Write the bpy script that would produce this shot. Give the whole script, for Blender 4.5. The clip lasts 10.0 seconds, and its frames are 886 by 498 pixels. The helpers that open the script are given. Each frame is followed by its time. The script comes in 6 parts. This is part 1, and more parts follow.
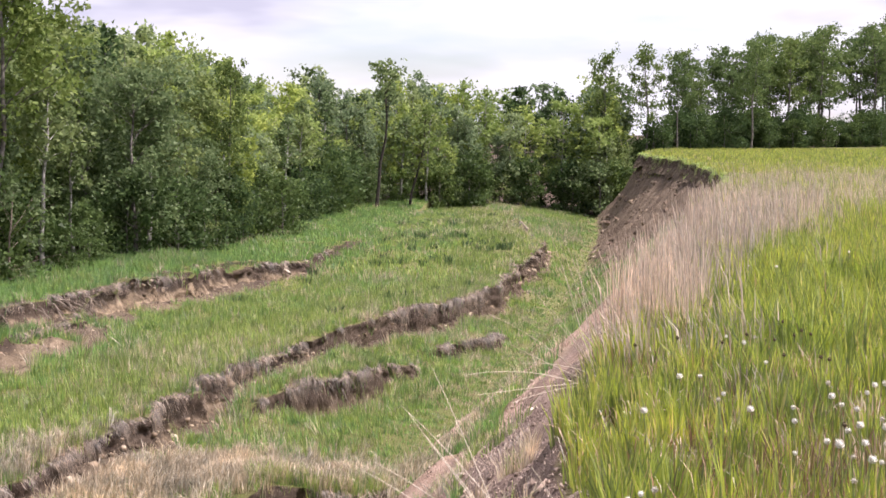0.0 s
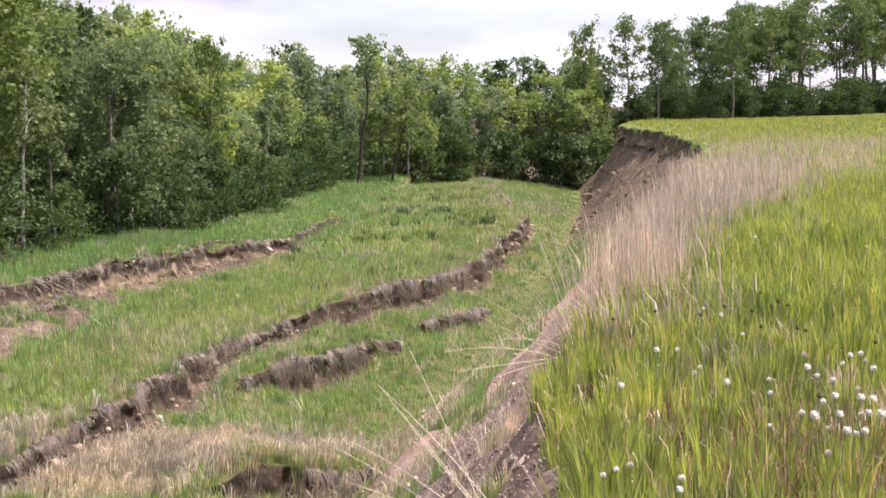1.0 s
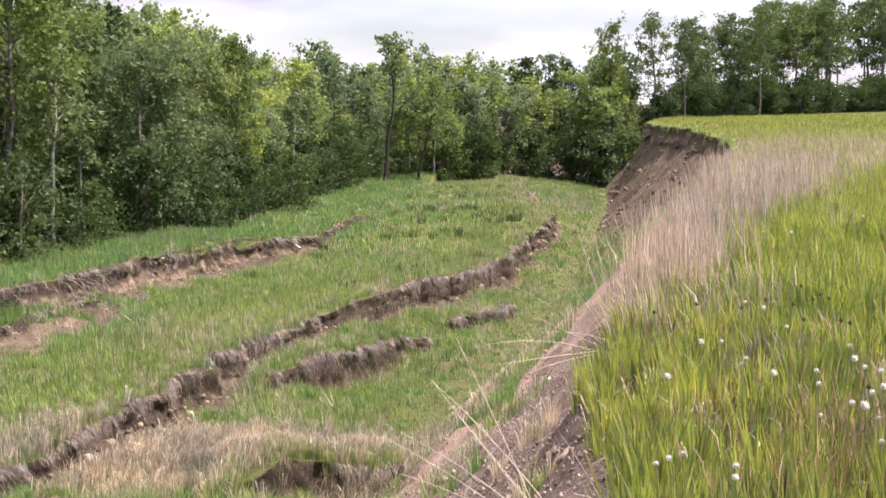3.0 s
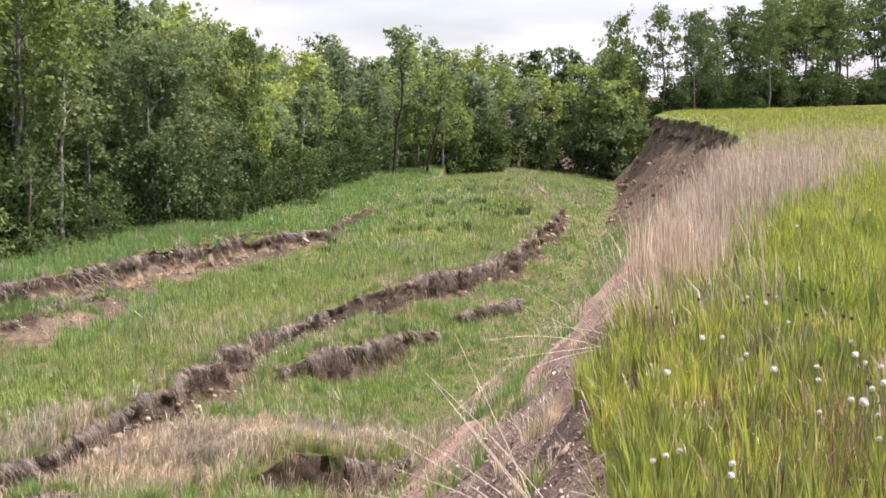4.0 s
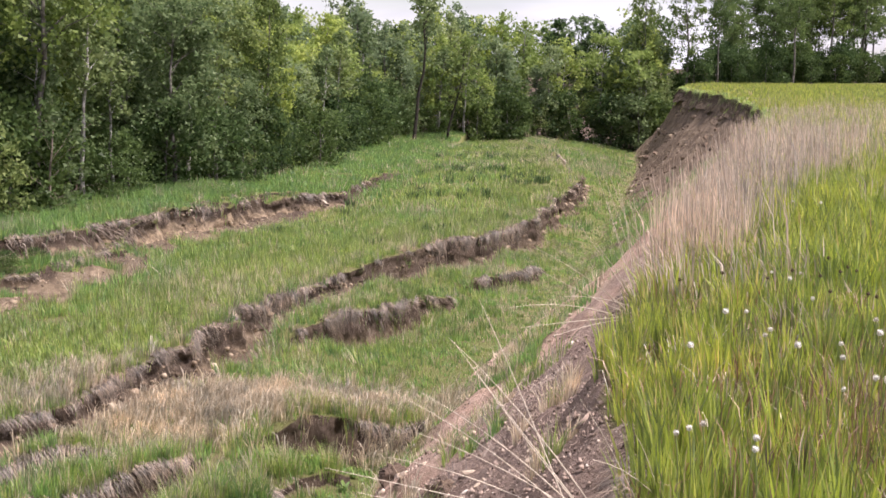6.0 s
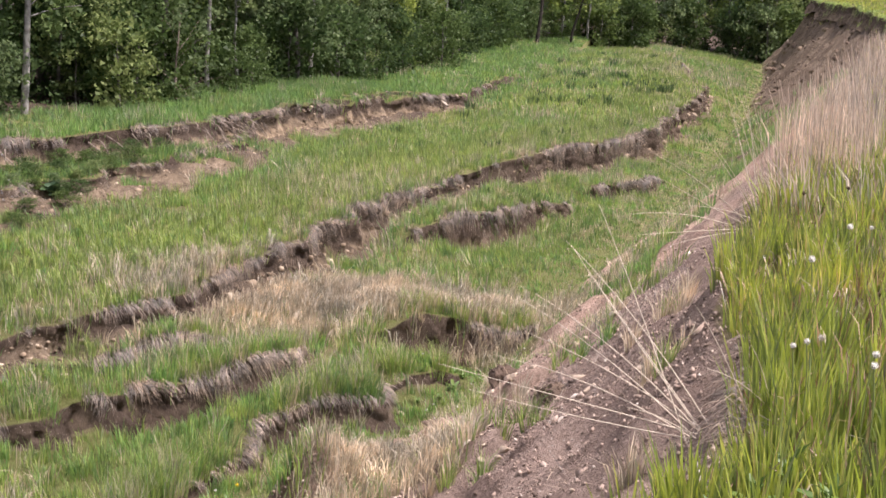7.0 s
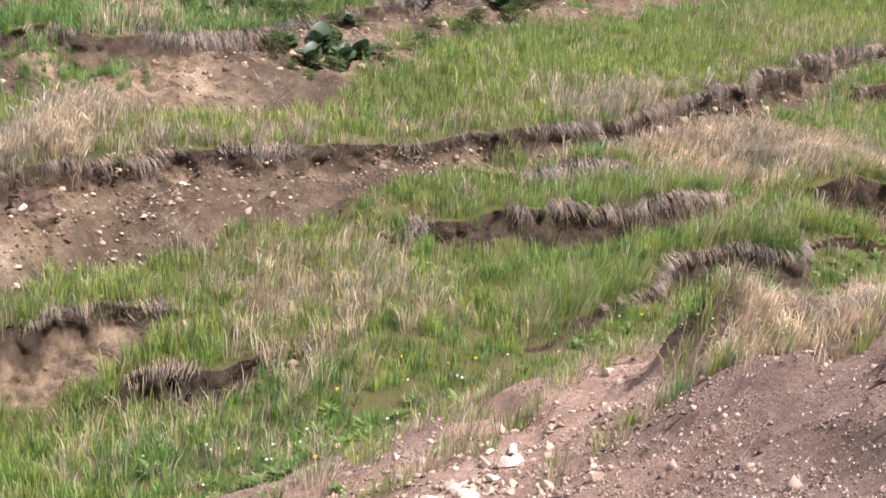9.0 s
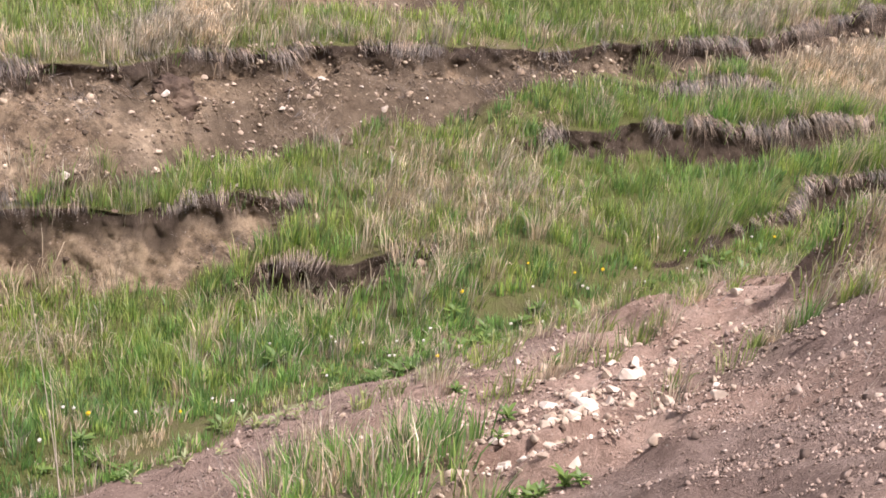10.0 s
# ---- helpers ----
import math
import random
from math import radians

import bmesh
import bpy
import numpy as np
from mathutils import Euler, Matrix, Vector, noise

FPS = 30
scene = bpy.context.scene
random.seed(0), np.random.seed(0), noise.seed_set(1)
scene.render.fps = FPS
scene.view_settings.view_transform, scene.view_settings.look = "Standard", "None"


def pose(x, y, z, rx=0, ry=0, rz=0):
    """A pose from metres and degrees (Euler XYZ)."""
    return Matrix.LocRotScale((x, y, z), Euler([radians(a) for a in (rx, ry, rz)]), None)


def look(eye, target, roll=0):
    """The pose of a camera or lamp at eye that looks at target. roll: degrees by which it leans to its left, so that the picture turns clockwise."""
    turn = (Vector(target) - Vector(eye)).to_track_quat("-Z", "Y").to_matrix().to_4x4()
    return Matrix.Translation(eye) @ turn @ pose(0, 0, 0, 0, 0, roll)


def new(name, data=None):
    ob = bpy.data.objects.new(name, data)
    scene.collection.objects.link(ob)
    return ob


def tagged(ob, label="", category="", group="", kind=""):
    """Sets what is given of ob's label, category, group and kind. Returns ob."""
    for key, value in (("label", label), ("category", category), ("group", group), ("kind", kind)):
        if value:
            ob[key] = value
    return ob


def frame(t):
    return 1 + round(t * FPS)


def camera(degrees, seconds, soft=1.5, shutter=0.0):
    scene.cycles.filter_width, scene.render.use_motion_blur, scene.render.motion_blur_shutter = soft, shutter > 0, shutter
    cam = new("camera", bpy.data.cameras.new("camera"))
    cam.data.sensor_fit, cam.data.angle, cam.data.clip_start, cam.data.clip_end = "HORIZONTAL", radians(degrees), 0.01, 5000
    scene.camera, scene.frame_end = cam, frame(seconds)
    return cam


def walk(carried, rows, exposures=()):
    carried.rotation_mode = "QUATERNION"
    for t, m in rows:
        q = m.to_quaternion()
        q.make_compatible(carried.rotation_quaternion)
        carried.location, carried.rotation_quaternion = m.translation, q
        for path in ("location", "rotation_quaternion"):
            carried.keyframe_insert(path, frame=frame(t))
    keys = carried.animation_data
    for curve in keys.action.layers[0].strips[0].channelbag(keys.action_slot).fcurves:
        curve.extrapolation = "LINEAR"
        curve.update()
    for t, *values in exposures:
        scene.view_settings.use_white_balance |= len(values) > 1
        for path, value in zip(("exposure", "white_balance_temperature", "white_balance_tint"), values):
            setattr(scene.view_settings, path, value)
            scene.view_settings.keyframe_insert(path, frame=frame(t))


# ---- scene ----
cam = camera(35.0, 10.0, soft=1.6)
# seconds, place, heading, tilt, lean of a camera held at eye height on the lip of the slip
PATH = [
    (0.0, -0.071, 0.027, 1.615, 0.10, -4.71, -0.57),
    (0.5, -0.041, 0.035, 1.633, -0.38, -5.75, 1.06),
    (1.0, -0.025, 0.041, 1.630, -0.64, -5.74, 0.39),
    (1.5, -0.048, 0.047, 1.630, -0.51, -6.10, 1.05),
    (2.0, -0.085, 0.035, 1.616, -0.65, -7.00, 0.77),
    (2.5, -0.128, 0.017, 1.604, -0.35, -5.94, 0.47),
    (2.7, -0.138, 0.009, 1.600, 0.29, -5.81, 0.39),
    (3.8, -0.087, 0.024, 1.613, 0.37, -5.82, 0.67),
    (4.0, -0.081, 0.025, 1.614, 0.74, -6.08, 0.60),
    (4.5, -0.078, 0.027, 1.616, 0.37, -6.17, 0.83),
    (5.0, -0.089, 0.028, 1.611, 0.25, -7.22, -0.01),
    (6.3, -0.134, 0.030, 1.609, 2.81, -7.67, -1.81),
    (6.5, -0.137, 0.025, 1.603, 4.22, -8.48, -2.04),
    (7.0, -0.142, 0.025, 1.592, 6.66, -11.53, -2.60),
    (7.5, -0.165, 0.024, 1.602, 11.37, -13.31, -3.82),
    (8.0, -0.189, -0.021, 1.608, 16.55, -13.45, -4.95),
    (8.5, -0.216, -0.028, 1.549, 21.74, -16.36, -5.48),
    (9.0, -0.233, -0.016, 1.517, 25.25, -19.61, -6.36),
    (9.5, -0.246, -0.017, 1.507, 28.53, -21.88, -7.25),
    (10.0, -0.251, -0.029, 1.501, 31.46, -24.17, -7.68),
]
walk(cam, [(t, pose(x, y, z, 90 + tilt, lean, heading)) for t, x, y, z, heading, tilt, lean in PATH],
     exposures=[(0.0, 0.5, 6250, 24), (5.0, 0.45, 6250, 24), (7.0, 0.37, 6250, 24), (8.5, 0.40, 6250, 24), (10.0, 0.26, 6250, 24)])

# ---------------------------------------------------------------- light
TO_SUN = Vector((0.43, -0.02, 0.90)).normalized()
sun = new("sun", bpy.data.lights.new("sun", "SUN"))
sun.data.energy, sun.data.angle, sun.data.color = 6.0, radians(1.5), (1.0, 0.94, 0.84)
sun.matrix_basis = look(TO_SUN * 200, (0, 0, 0))

world = bpy.data.worlds.new("sky")
scene.world = world
world.use_nodes = True
wn, wl = world.node_tree.nodes, world.node_tree.links
wn.clear()
sky = wn.new("ShaderNodeTexSky")
sky.sky_type, sky.sun_disc = "NISHITA", False
sky.sun_elevation = math.asin(TO_SUN.z)
sky.sun_rotation = math.atan2(TO_SUN.x, TO_SUN.y)
sky_bg = wn.new("ShaderNodeBackground")
sky_bg.inputs["Strength"].default_value = 0.12
cloud_bg = wn.new("ShaderNodeBackground")
cloud_bg.inputs["Strength"].default_value = 0.82
coord = wn.new("ShaderNodeTexCoord")
flat = wn.new("ShaderNodeMapping")
flat.inputs["Scale"].default_value = (2.0, 2.0, 9.0)
cover = wn.new("ShaderNodeTexNoise")
cover.inputs["Scale"].default_value, cover.inputs["Detail"].default_value = 1.3, 5
cover_ramp = wn.new("ShaderNodeValToRGB")
cover_ramp.color_ramp.elements[0].position, cover_ramp.color_ramp.elements[1].position = 0.30, 0.50
shade = wn.new("ShaderNodeTexNoise")
shade.inputs["Scale"].default_value, shade.inputs["Detail"].default_value = 2.2, 4
shade_ramp = wn.new("ShaderNodeValToRGB")
shade_ramp.color_ramp.elements[0].position, shade_ramp.color_ramp.elements[0].color = 0.36, (0.62, 0.63, 0.72, 1)
shade_ramp.color_ramp.elements[1].position, shade_ramp.color_ramp.elements[1].color = 0.52, (1.0, 1.0, 1.02, 1)
mix_sky = wn.new("ShaderNodeMixShader")
world_out = wn.new("ShaderNodeOutputWorld")
wl.new(coord.outputs["Generated"], flat.inputs["Vector"])
wl.new(flat.outputs[0], cover.inputs["Vector"])
wl.new(flat.outputs[0], shade.inputs["Vector"])
wl.new(cover.outputs["Fac"], cover_ramp.inputs[0])
wl.new(shade.outputs["Fac"], shade_ramp.inputs[0])
wl.new(shade_ramp.outputs[0], cloud_bg.inputs["Color"])
wl.new(sky.outputs[0], sky_bg.inputs["Color"])
wl.new(cover_ramp.outputs[0], mix_sky.inputs[0])
wl.new(sky_bg.outputs[0], mix_sky.inputs[1])
wl.new(cloud_bg.outputs[0], mix_sky.inputs[2])
wl.new(mix_sky.outputs[0], world_out.inputs[0])


# ---------------------------------------------------------------- materials
class Nodes:
    """Short hand for a material's node tree."""

    def __init__(self, name):
        self.mat = bpy.data.materials.new(name)
        self.mat.use_nodes = True
        self.tree = self.mat.node_tree
        self.tree.nodes.clear()
        self.out = self.node("OutputMaterial")

    def node(self, kind):
        return self.tree.nodes.new("ShaderNode" + kind)

    def link(self, a, b):
        self.tree.links.new(a, b)

    def place(self):
        return self.node("NewGeometry").outputs["Position"]

    def noise(self, scale, detail=4, where=None, rough=0.6):
        n = self.node("TexNoise")
        n.inputs["Scale"].default_value, n.inputs["Detail"].default_value = scale, detail
        n.inputs["Roughness"].default_value = rough
        self.link(where or self.place(), n.inputs["Vector"])
        return n.outputs["Fac"]

    def ramp(self, fac, stops):
        n = self.node("ValToRGB")
        el = n.color_ramp.elements
        while len(el) < len(stops):
            el.new(0.5)
        for e, (p, c) in zip(el, stops):
            e.position, e.color = p, (*c, 1)
        self.link(fac, n.inputs[0])
        return n.outputs["Color"]

    def mix(self, fac, a, b, mode="MIX"):
        n = self.node("Mix")
        n.data_type, n.blend_type = "RGBA", mode
        for sock, v in ((n.inputs["Factor"], fac), (n.inputs["A"], a), (n.inputs["B"], b)):
            if isinstance(v, (int, float)):
                sock.default_value = v
            elif isinstance(v, tuple):
                sock.default_value = (*v, 1)
            else:
                self.link(v, sock)
        return n.outputs["Result"] if n.outputs["Result"].type == "RGBA" else n.outputs[2]

    def attr(self, name):
        n = self.node("Attribute")
        n.attribute_name = name
        return n.outputs["Fac"]

    def bump(self, height, strength, distance):
        n = self.node("Bump")
        n.inputs["Strength"].default_value, n.inputs["Distance"].default_value = strength, distance
        self.link(height, n.inputs["Height"])
        return n.outputs[0]

    def surface(self, colour, rough=0.9, normal=None, spec=0.2):
        n = self.node("BsdfPrincipled")
        n.inputs["Roughness"].default_value, n.inputs["Specular IOR Level"].default_value = rough, spec
        if isinstance(colour, tuple):
            n.inputs["Base Color"].default_value = (*colour, 1)
        else:
            self.link(colour, n.inputs["Base Color"])
        if normal:
            self.link(normal, n.inputs["Normal"])
        self.link(n.outputs[0], self.out.inputs[0])
        return self.mat

    def leafy(self, colour, share=0.4, rough=0.6, gloss=0.08):
        """A thin leaf: light comes back from it and passes through it."""
        d, tr, gl = self.node("BsdfDiffuse"), self.node("BsdfTranslucent"), self.node("BsdfGlossy")
        gl.inputs["Roughness"].default_value = rough
        gl.inputs["Color"].default_value = (0.9, 0.9, 0.9, 1)
        m, m2 = self.node("MixShader"), self.node("MixShader")
        m.inputs[0].default_value, m2.inputs[0].default_value = share, gloss
        self.link(colour, d.inputs["Color"])
        self.link(colour, tr.inputs["Color"])
        self.link(d.outputs[0], m.inputs[1])
        self.link(tr.outputs[0], m.inputs[2])
        self.link(m.outputs[0], m2.inputs[1])
        self.link(gl.outputs[0], m2.inputs[2])
        self.link(m2.outputs[0], self.out.inputs[0])
        return self.mat


def grass_material(name, stops, patch, share=0.4, cool=(0.70, 0.74, 0.74)):
    n = Nodes(name)
    tone = n.ramp(n.node("NewGeometry").outputs["Random Per Island"], stops)
    spread = n.ramp(n.noise(patch, 3), [(0.35, cool), (0.65, (1.2, 1.16, 1.04))])
    tufts = n.ramp(n.noise(5.0, 3), [(0.36, (0.48, 0.52, 0.50)), (0.62, (1.26, 1.24, 1.18))])
    return n.leafy(n.mix(1.0, n.mix(1.0, tone, spread, "MULTIPLY"), tufts, "MULTIPLY"), share)


M_FIELD = grass_material("field_grass", [(0, (0.13, 0.18, 0.024)), (0.4, (0.30, 0.365, 0.038)), (0.84, (0.49, 0.53, 0.064)), (0.94, (0.60, 0.53, 0.14)), (1, (0.46, 0.31, 0.16))], 0.8, 0.5, (0.76, 0.86, 0.85))
M_DRY_STEM = grass_material("dry_stems", [(0, (0.20, 0.10, 0.06)), (0.5, (0.36, 0.20, 0.115)), (1, (0.55, 0.38, 0.24))], 1.0, 0.2)
M_TURF = grass_material("turf_grass", [(0, (0.140, 0.225, 0.045)), (0.45, (0.275, 0.395, 0.078)), (0.85, (0.41, 0.495, 0.130)), (1, (0.53, 0.49, 0.27))], 0.35, 0.45, (0.78, 0.82, 0.78))
M_LUSH = grass_material("lush_grass", [(0, (0.100, 0.235, 0.055)), (0.6, (0.205, 0.395, 0.091)), (1, (0.340, 0.510, 0.140))], 0.6, 0.45)
M_STRAW = grass_material("dry_grass", [(0, (0.37, 0.29, 0.215)), (0.5, (0.62, 0.51, 0.395)), (1, (0.86, 0.745, 0.62))], 1.0, 0.42)
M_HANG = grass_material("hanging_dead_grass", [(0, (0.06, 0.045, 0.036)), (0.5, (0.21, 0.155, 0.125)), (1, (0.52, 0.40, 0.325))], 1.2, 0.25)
M_PINK = grass_material("seeding_dry_grass", [(0, (0.42, 0.30, 0.25)), (0.5, (0.62, 0.475, 0.405)), (1, (0.80, 0.66, 0.58))], 0.5, 0.45)


def leaf_material(name, stops, share=0.5, gloss=0.01):
    """Leaves that vary a little one by one, and more from plant to plant."""
    n = Nodes(name)
    tone = n.ramp(n.node("NewGeometry").outputs["Random Per Island"], stops)
    plant = n.ramp(n.node("ObjectInfo").outputs["Random"], [(0, (0.74, 0.80, 0.84)), (0.35, (0.90, 0.95, 1.0)), (0.75, (1.06, 1.05, 0.98)), (1, (1.2, 1.16, 0.95))])
    return n.leafy(n.mix(1.0, tone, plant, "MULTIPLY"), share, 0.5, gloss)


M_LEAF = leaf_material("aspen_leaves", [(0, (0.078, 0.122, 0.040)), (0.5, (0.134, 0.192, 0.064)), (1, (0.21, 0.272, 0.098))])
# shrub copy of the leaf colours, darkened for shade at the woods' foot
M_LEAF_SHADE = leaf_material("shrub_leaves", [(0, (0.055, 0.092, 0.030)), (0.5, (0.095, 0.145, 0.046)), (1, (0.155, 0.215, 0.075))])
M_LEAF_PALE = leaf_material("pale_leaves", [(0, (0.105, 0.152, 0.058)), (0.5, (0.172, 0.228, 0.092)), (1, (0.265, 0.32, 0.142))])
M_LEAF_YELLOW = leaf_material("yellow_green_leaves", [(0, (0.100, 0.148, 0.036)), (0.5, (0.165, 0.225, 0.055)), (1, (0.250, 0.305, 0.088))])
# leaves for far trees: haze and brighter light put in as paler, bluer green
M_LEAF_HAZED = leaf_material("light_leaves", [(0, (0.15, 0.205, 0.10)), (0.5, (0.245, 0.31, 0.155)), (1, (0.36, 0.42, 0.22))])
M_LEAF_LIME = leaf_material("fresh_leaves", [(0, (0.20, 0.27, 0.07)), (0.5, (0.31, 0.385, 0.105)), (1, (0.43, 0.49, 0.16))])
# darkest leaf copy: shade inside the woods put into the colour
M_LEAF_DEEP_SHADE = leaf_material("dark_leaves", [(0, (0.04, 0.07, 0.024)), (0.5, (0.068, 0.110, 0.036)), (1, (0.115, 0.165, 0.056))])
M_BURDOCK = leaf_material("burdock_leaves", [(0, (0.030, 0.060, 0.024)), (0.5, (0.052, 0.098, 0.040)), (1, (0.10, 0.155, 0.075))], 0.25, 0.05)
M_GREY_TWIG = leaf_material("grey_twigs", [(0, (0.36, 0.32, 0.31)), (1, (0.60, 0.56, 0.55))], 0.4)
M_HERB = leaf_material("broad_herb_leaves", [(0, (0.068, 0.128, 0.025)), (0.5, (0.120, 0.195, 0.043)), (1, (0.203, 0.277, 0.085))], 0.3, 0.03)


M_HERB_PALE = leaf_material("pale_weed_leaves", [(0, (0.22, 0.27, 0.10)), (0.5, (0.36, 0.40, 0.18)), (1, (0.55, 0.56, 0.34))], 0.4, 0.03)


def bark_material(name, dark, light):
    n = Nodes(name)
    grain = n.noise(6.0, 6)
    return n.surface(n.ramp(grain, [(0.35, dark), (0.62, light)]), 0.9, n.bump(grain, 0.6, 0.03))


M_BARK = bark_material("grey_bark", (0.06, 0.052, 0.045), (0.20, 0.185, 0.165))
M_BARK_PALE = bark_material("pale_aspen_bark", (0.16, 0.15, 0.135), (0.46, 0.44, 0.41))
M_BARK_DEAD = bark_material("dark_dead_bark", (0.02, 0.017, 0.015), (0.07, 0.06, 0.05))
M_ROOT = bark_material("grey_root", (0.12, 0.09, 0.07), (0.34, 0.28, 0.23))


def ground_material():
    """Turf and bare earth; the share of each is carried by the ground's own sheet."""
    n = Nodes("ground")
    turf = n.mix(n.ramp(n.noise(0.25, 5), [(0.4, (0, 0, 0)), (0.6, (1, 1, 1))]), (0.12, 0.125, 0.045), (0.21, 0.17, 0.10))
    turf = n.mix(n.ramp(n.noise(9.0, 5), [(0.35, (0, 0, 0)), (0.7, (1, 1, 1))]), turf, (0.16, 0.18, 0.06))
    lumps = n.noise(1.6, 7)
    fine = n.mix(0.45, n.noise(11.0, 9, None, 0.75), n.noise(55.0, 5, None, 0.8))
    topsoil = n.ramp(lumps, [(0.3, (0.08, 0.060, 0.043)), (0.55, (0.155, 0.119, 0.085)), (0.75, (0.25, 0.195, 0.142))])
    subsoil = n.ramp(lumps, [(0.3, (0.22, 0.158, 0.105)), (0.5, (0.42, 0.32, 0.215)), (0.72, (0.62, 0.49, 0.345))])
    scree = n.ramp(lumps, [(0.3, (0.31, 0.205, 0.155)), (0.5, (0.49, 0.345, 0.27)), (0.72, (0.62, 0.465, 0.375))])
    grey = n.ramp(n.noise(0.45, 4), [(0.50, (0, 0, 0)), (0.64, (0.5, 0.5, 0.5))])
    packed = n.ramp(n.noise(2.4, 6), [(0.32, (0.25, 0.18, 0.148)), (0.65, (0.38, 0.288, 0.24))])
    scree = n.mix(n.mix(1.0, grey, n.attr("packed"), "LIGHTEN"), scree, packed)
    earth = n.mix(n.attr("scree"), topsoil, scree)
    blotch = n.ramp(n.noise(4.5, 6, None, 0.7), [(0.40, (0.15, 0.15, 0.15)), (0.56, (1, 1, 1))])
    earth = n.mix(n.mix(1.0, n.attr("pale"), blotch, "MULTIPLY"), earth, subsoil)
    # dark topsoil, with the shade under turf edges put into the same colour
    earth = n.mix(n.attr("humus"), earth, n.ramp(fine, [(0.35, (0.045, 0.033, 0.027)), (0.65, (0.12, 0.090, 0.070))]))
    earth = n.mix(1.0, earth, n.ramp(fine, [(0.32, (0.55, 0.53, 0.51)), (0.68, (1.4, 1.4, 1.4))]), "MULTIPLY")
    vor = n.node("TexVoronoi")
    vor.inputs["Scale"].default_value = 24.0
    n.link(n.place(), vor.inputs["Vector"])
    grit = n.ramp(vor.outputs["Distance"], [(0.10, (1, 1, 1)), (0.20, (0, 0, 0))])
    keep = n.ramp(n.noise(3.1, 2), [(0.50, (0, 0, 0)), (0.60, (1, 1, 1))])
    grit = n.mix(1.0, grit, keep, "MULTIPLY")
    earth = n.mix(grit, earth, (0.50, 0.43, 0.36))
    colour = n.mix(n.attr("bare"), turf, earth)
    return n.surface(colour, 0.95, n.bump(n.mix(0.6, lumps, fine), 1.0, 0.14), 0.1)


M_GROUND = ground_material()


def stone_material(name, dark, light):
    n = Nodes(name)
    g = n.noise(12.0, 6)
    tint = n.ramp(n.node("ObjectInfo").outputs["Random"], [(0, (0.75, 0.68, 0.60)), (0.5, (1, 0.98, 0.94)), (1, (1.1, 1.1, 1.1))])
    return n.surface(n.mix(1.0, n.ramp(g, [(0.3, dark), (0.65, light)]), tint, "MULTIPLY"), 0.85, n.bump(g, 0.5, 0.02))


M_STONE = stone_material("pale_limestone", (0.40, 0.33, 0.27), (0.68, 0.60, 0.52))
M_CRUMB = Nodes("earth_crumbs")
M_CRUMB = M_CRUMB.surface(M_CRUMB.mix(1.0, M_CRUMB.ramp(M_CRUMB.node("NewGeometry").outputs["Random Per Island"], [(0, (0.075, 0.057, 0.042)), (0.45, (0.19, 0.142, 0.10)), (0.85, (0.33, 0.25, 0.175)), (1, (0.58, 0.48, 0.36))]),
                                      M_CRUMB.ramp(M_CRUMB.noise(14.0, 5), [(0.3, (0.6, 0.6, 0.6)), (0.7, (1.25, 1.25, 1.25))]), "MULTIPLY"), 0.95, None, 0.1)
M_STONE_BROWN = stone_material("earthy_stone", (0.20, 0.15, 0.115), (0.44, 0.35, 0.28))
M_GRAVEL = Nodes("gravel")
M_GRAVEL = M_GRAVEL.surface(M_GRAVEL.ramp(M_GRAVEL.node("NewGeometry").outputs["Random Per Island"], [(0, (0.10, 0.073, 0.058)), (0.3, (0.24, 0.18, 0.145)), (0.75, (0.38, 0.285, 0.23)), (0.97, (0.48, 0.385, 0.32)), (1, (0.70, 0.62, 0.55))]), 0.9)


def plain(name, colour, rough=0.8):
    n = Nodes(name)
    g = n.noise(20.0, 4)
    return n.surface(n.mix(g, tuple(c * 0.75 for c in colour), tuple(min(1, c * 1.2) for c in colour)), rough)


def soil_material():
    n = Nodes("loose_soil")
    g = n.noise(3.0, 7)
    return n.surface(n.ramp(g, [(0.3, (0.07, 0.05, 0.04)), (0.55, (0.16, 0.115, 0.085)), (0.75, (0.29, 0.22, 0.16))]), 0.95, n.bump(n.noise(16.0, 6), 0.9, 0.05), 0.1)


M_SOIL = soil_material()
M_STALK = plain("bleached_stalk", (0.62, 0.53, 0.42))
M_STEM = plain("dandelion_stem", (0.20, 0.24, 0.08))
M_FLUFF = plain("dandelion_fluff", (0.74, 0.71, 0.64), 1.0)
M_FLUFF_OLD = plain("weathered_fluff", (0.50, 0.45, 0.37), 1.0)
M_SPENT = plain("spent_flower", (0.09, 0.065, 0.04))
M_YELLOW = plain("yellow_petals", (0.75, 0.55, 0.03))
M_HILL = Nodes("far_woods")
M_HILL = M_HILL.surface(M_HILL.ramp(M_HILL.noise(0.05, 6), [(0.35, (0.03, 0.055, 0.035)), (0.7, (0.075, 0.11, 0.065))]), 1.0)


# ---------------------------------------------------------------- helpers for shapes
rng = np.random.default_rng(7)
LATTICE = rng.random((256, 256))


def grain(x, y, size):
    """Smooth noise from -1 to 1 over the plan, with lumps of that size in metres."""
    u, v = np.asarray(x) / size + 37.3, np.asarray(y) / size + 11.7
    i, j = np.floor(u).astype(int), np.floor(v).astype(int)
    a, b = u - i, v - j
    a, b = a * a * (3 - 2 * a), b * b * (3 - 2 * b)
    g = lambda p, q: LATTICE[p % 256, q % 256]
    return 2 * ((g(i, j) * (1 - a) + g(i + 1, j) * a) * (1 - b) + (g(i, j + 1) * (1 - a) + g(i + 1, j + 1) * a) * b) - 1


def ease(t):
    t = np.clip(t, 0, 1)
    return t * t * (3 - 2 * t)


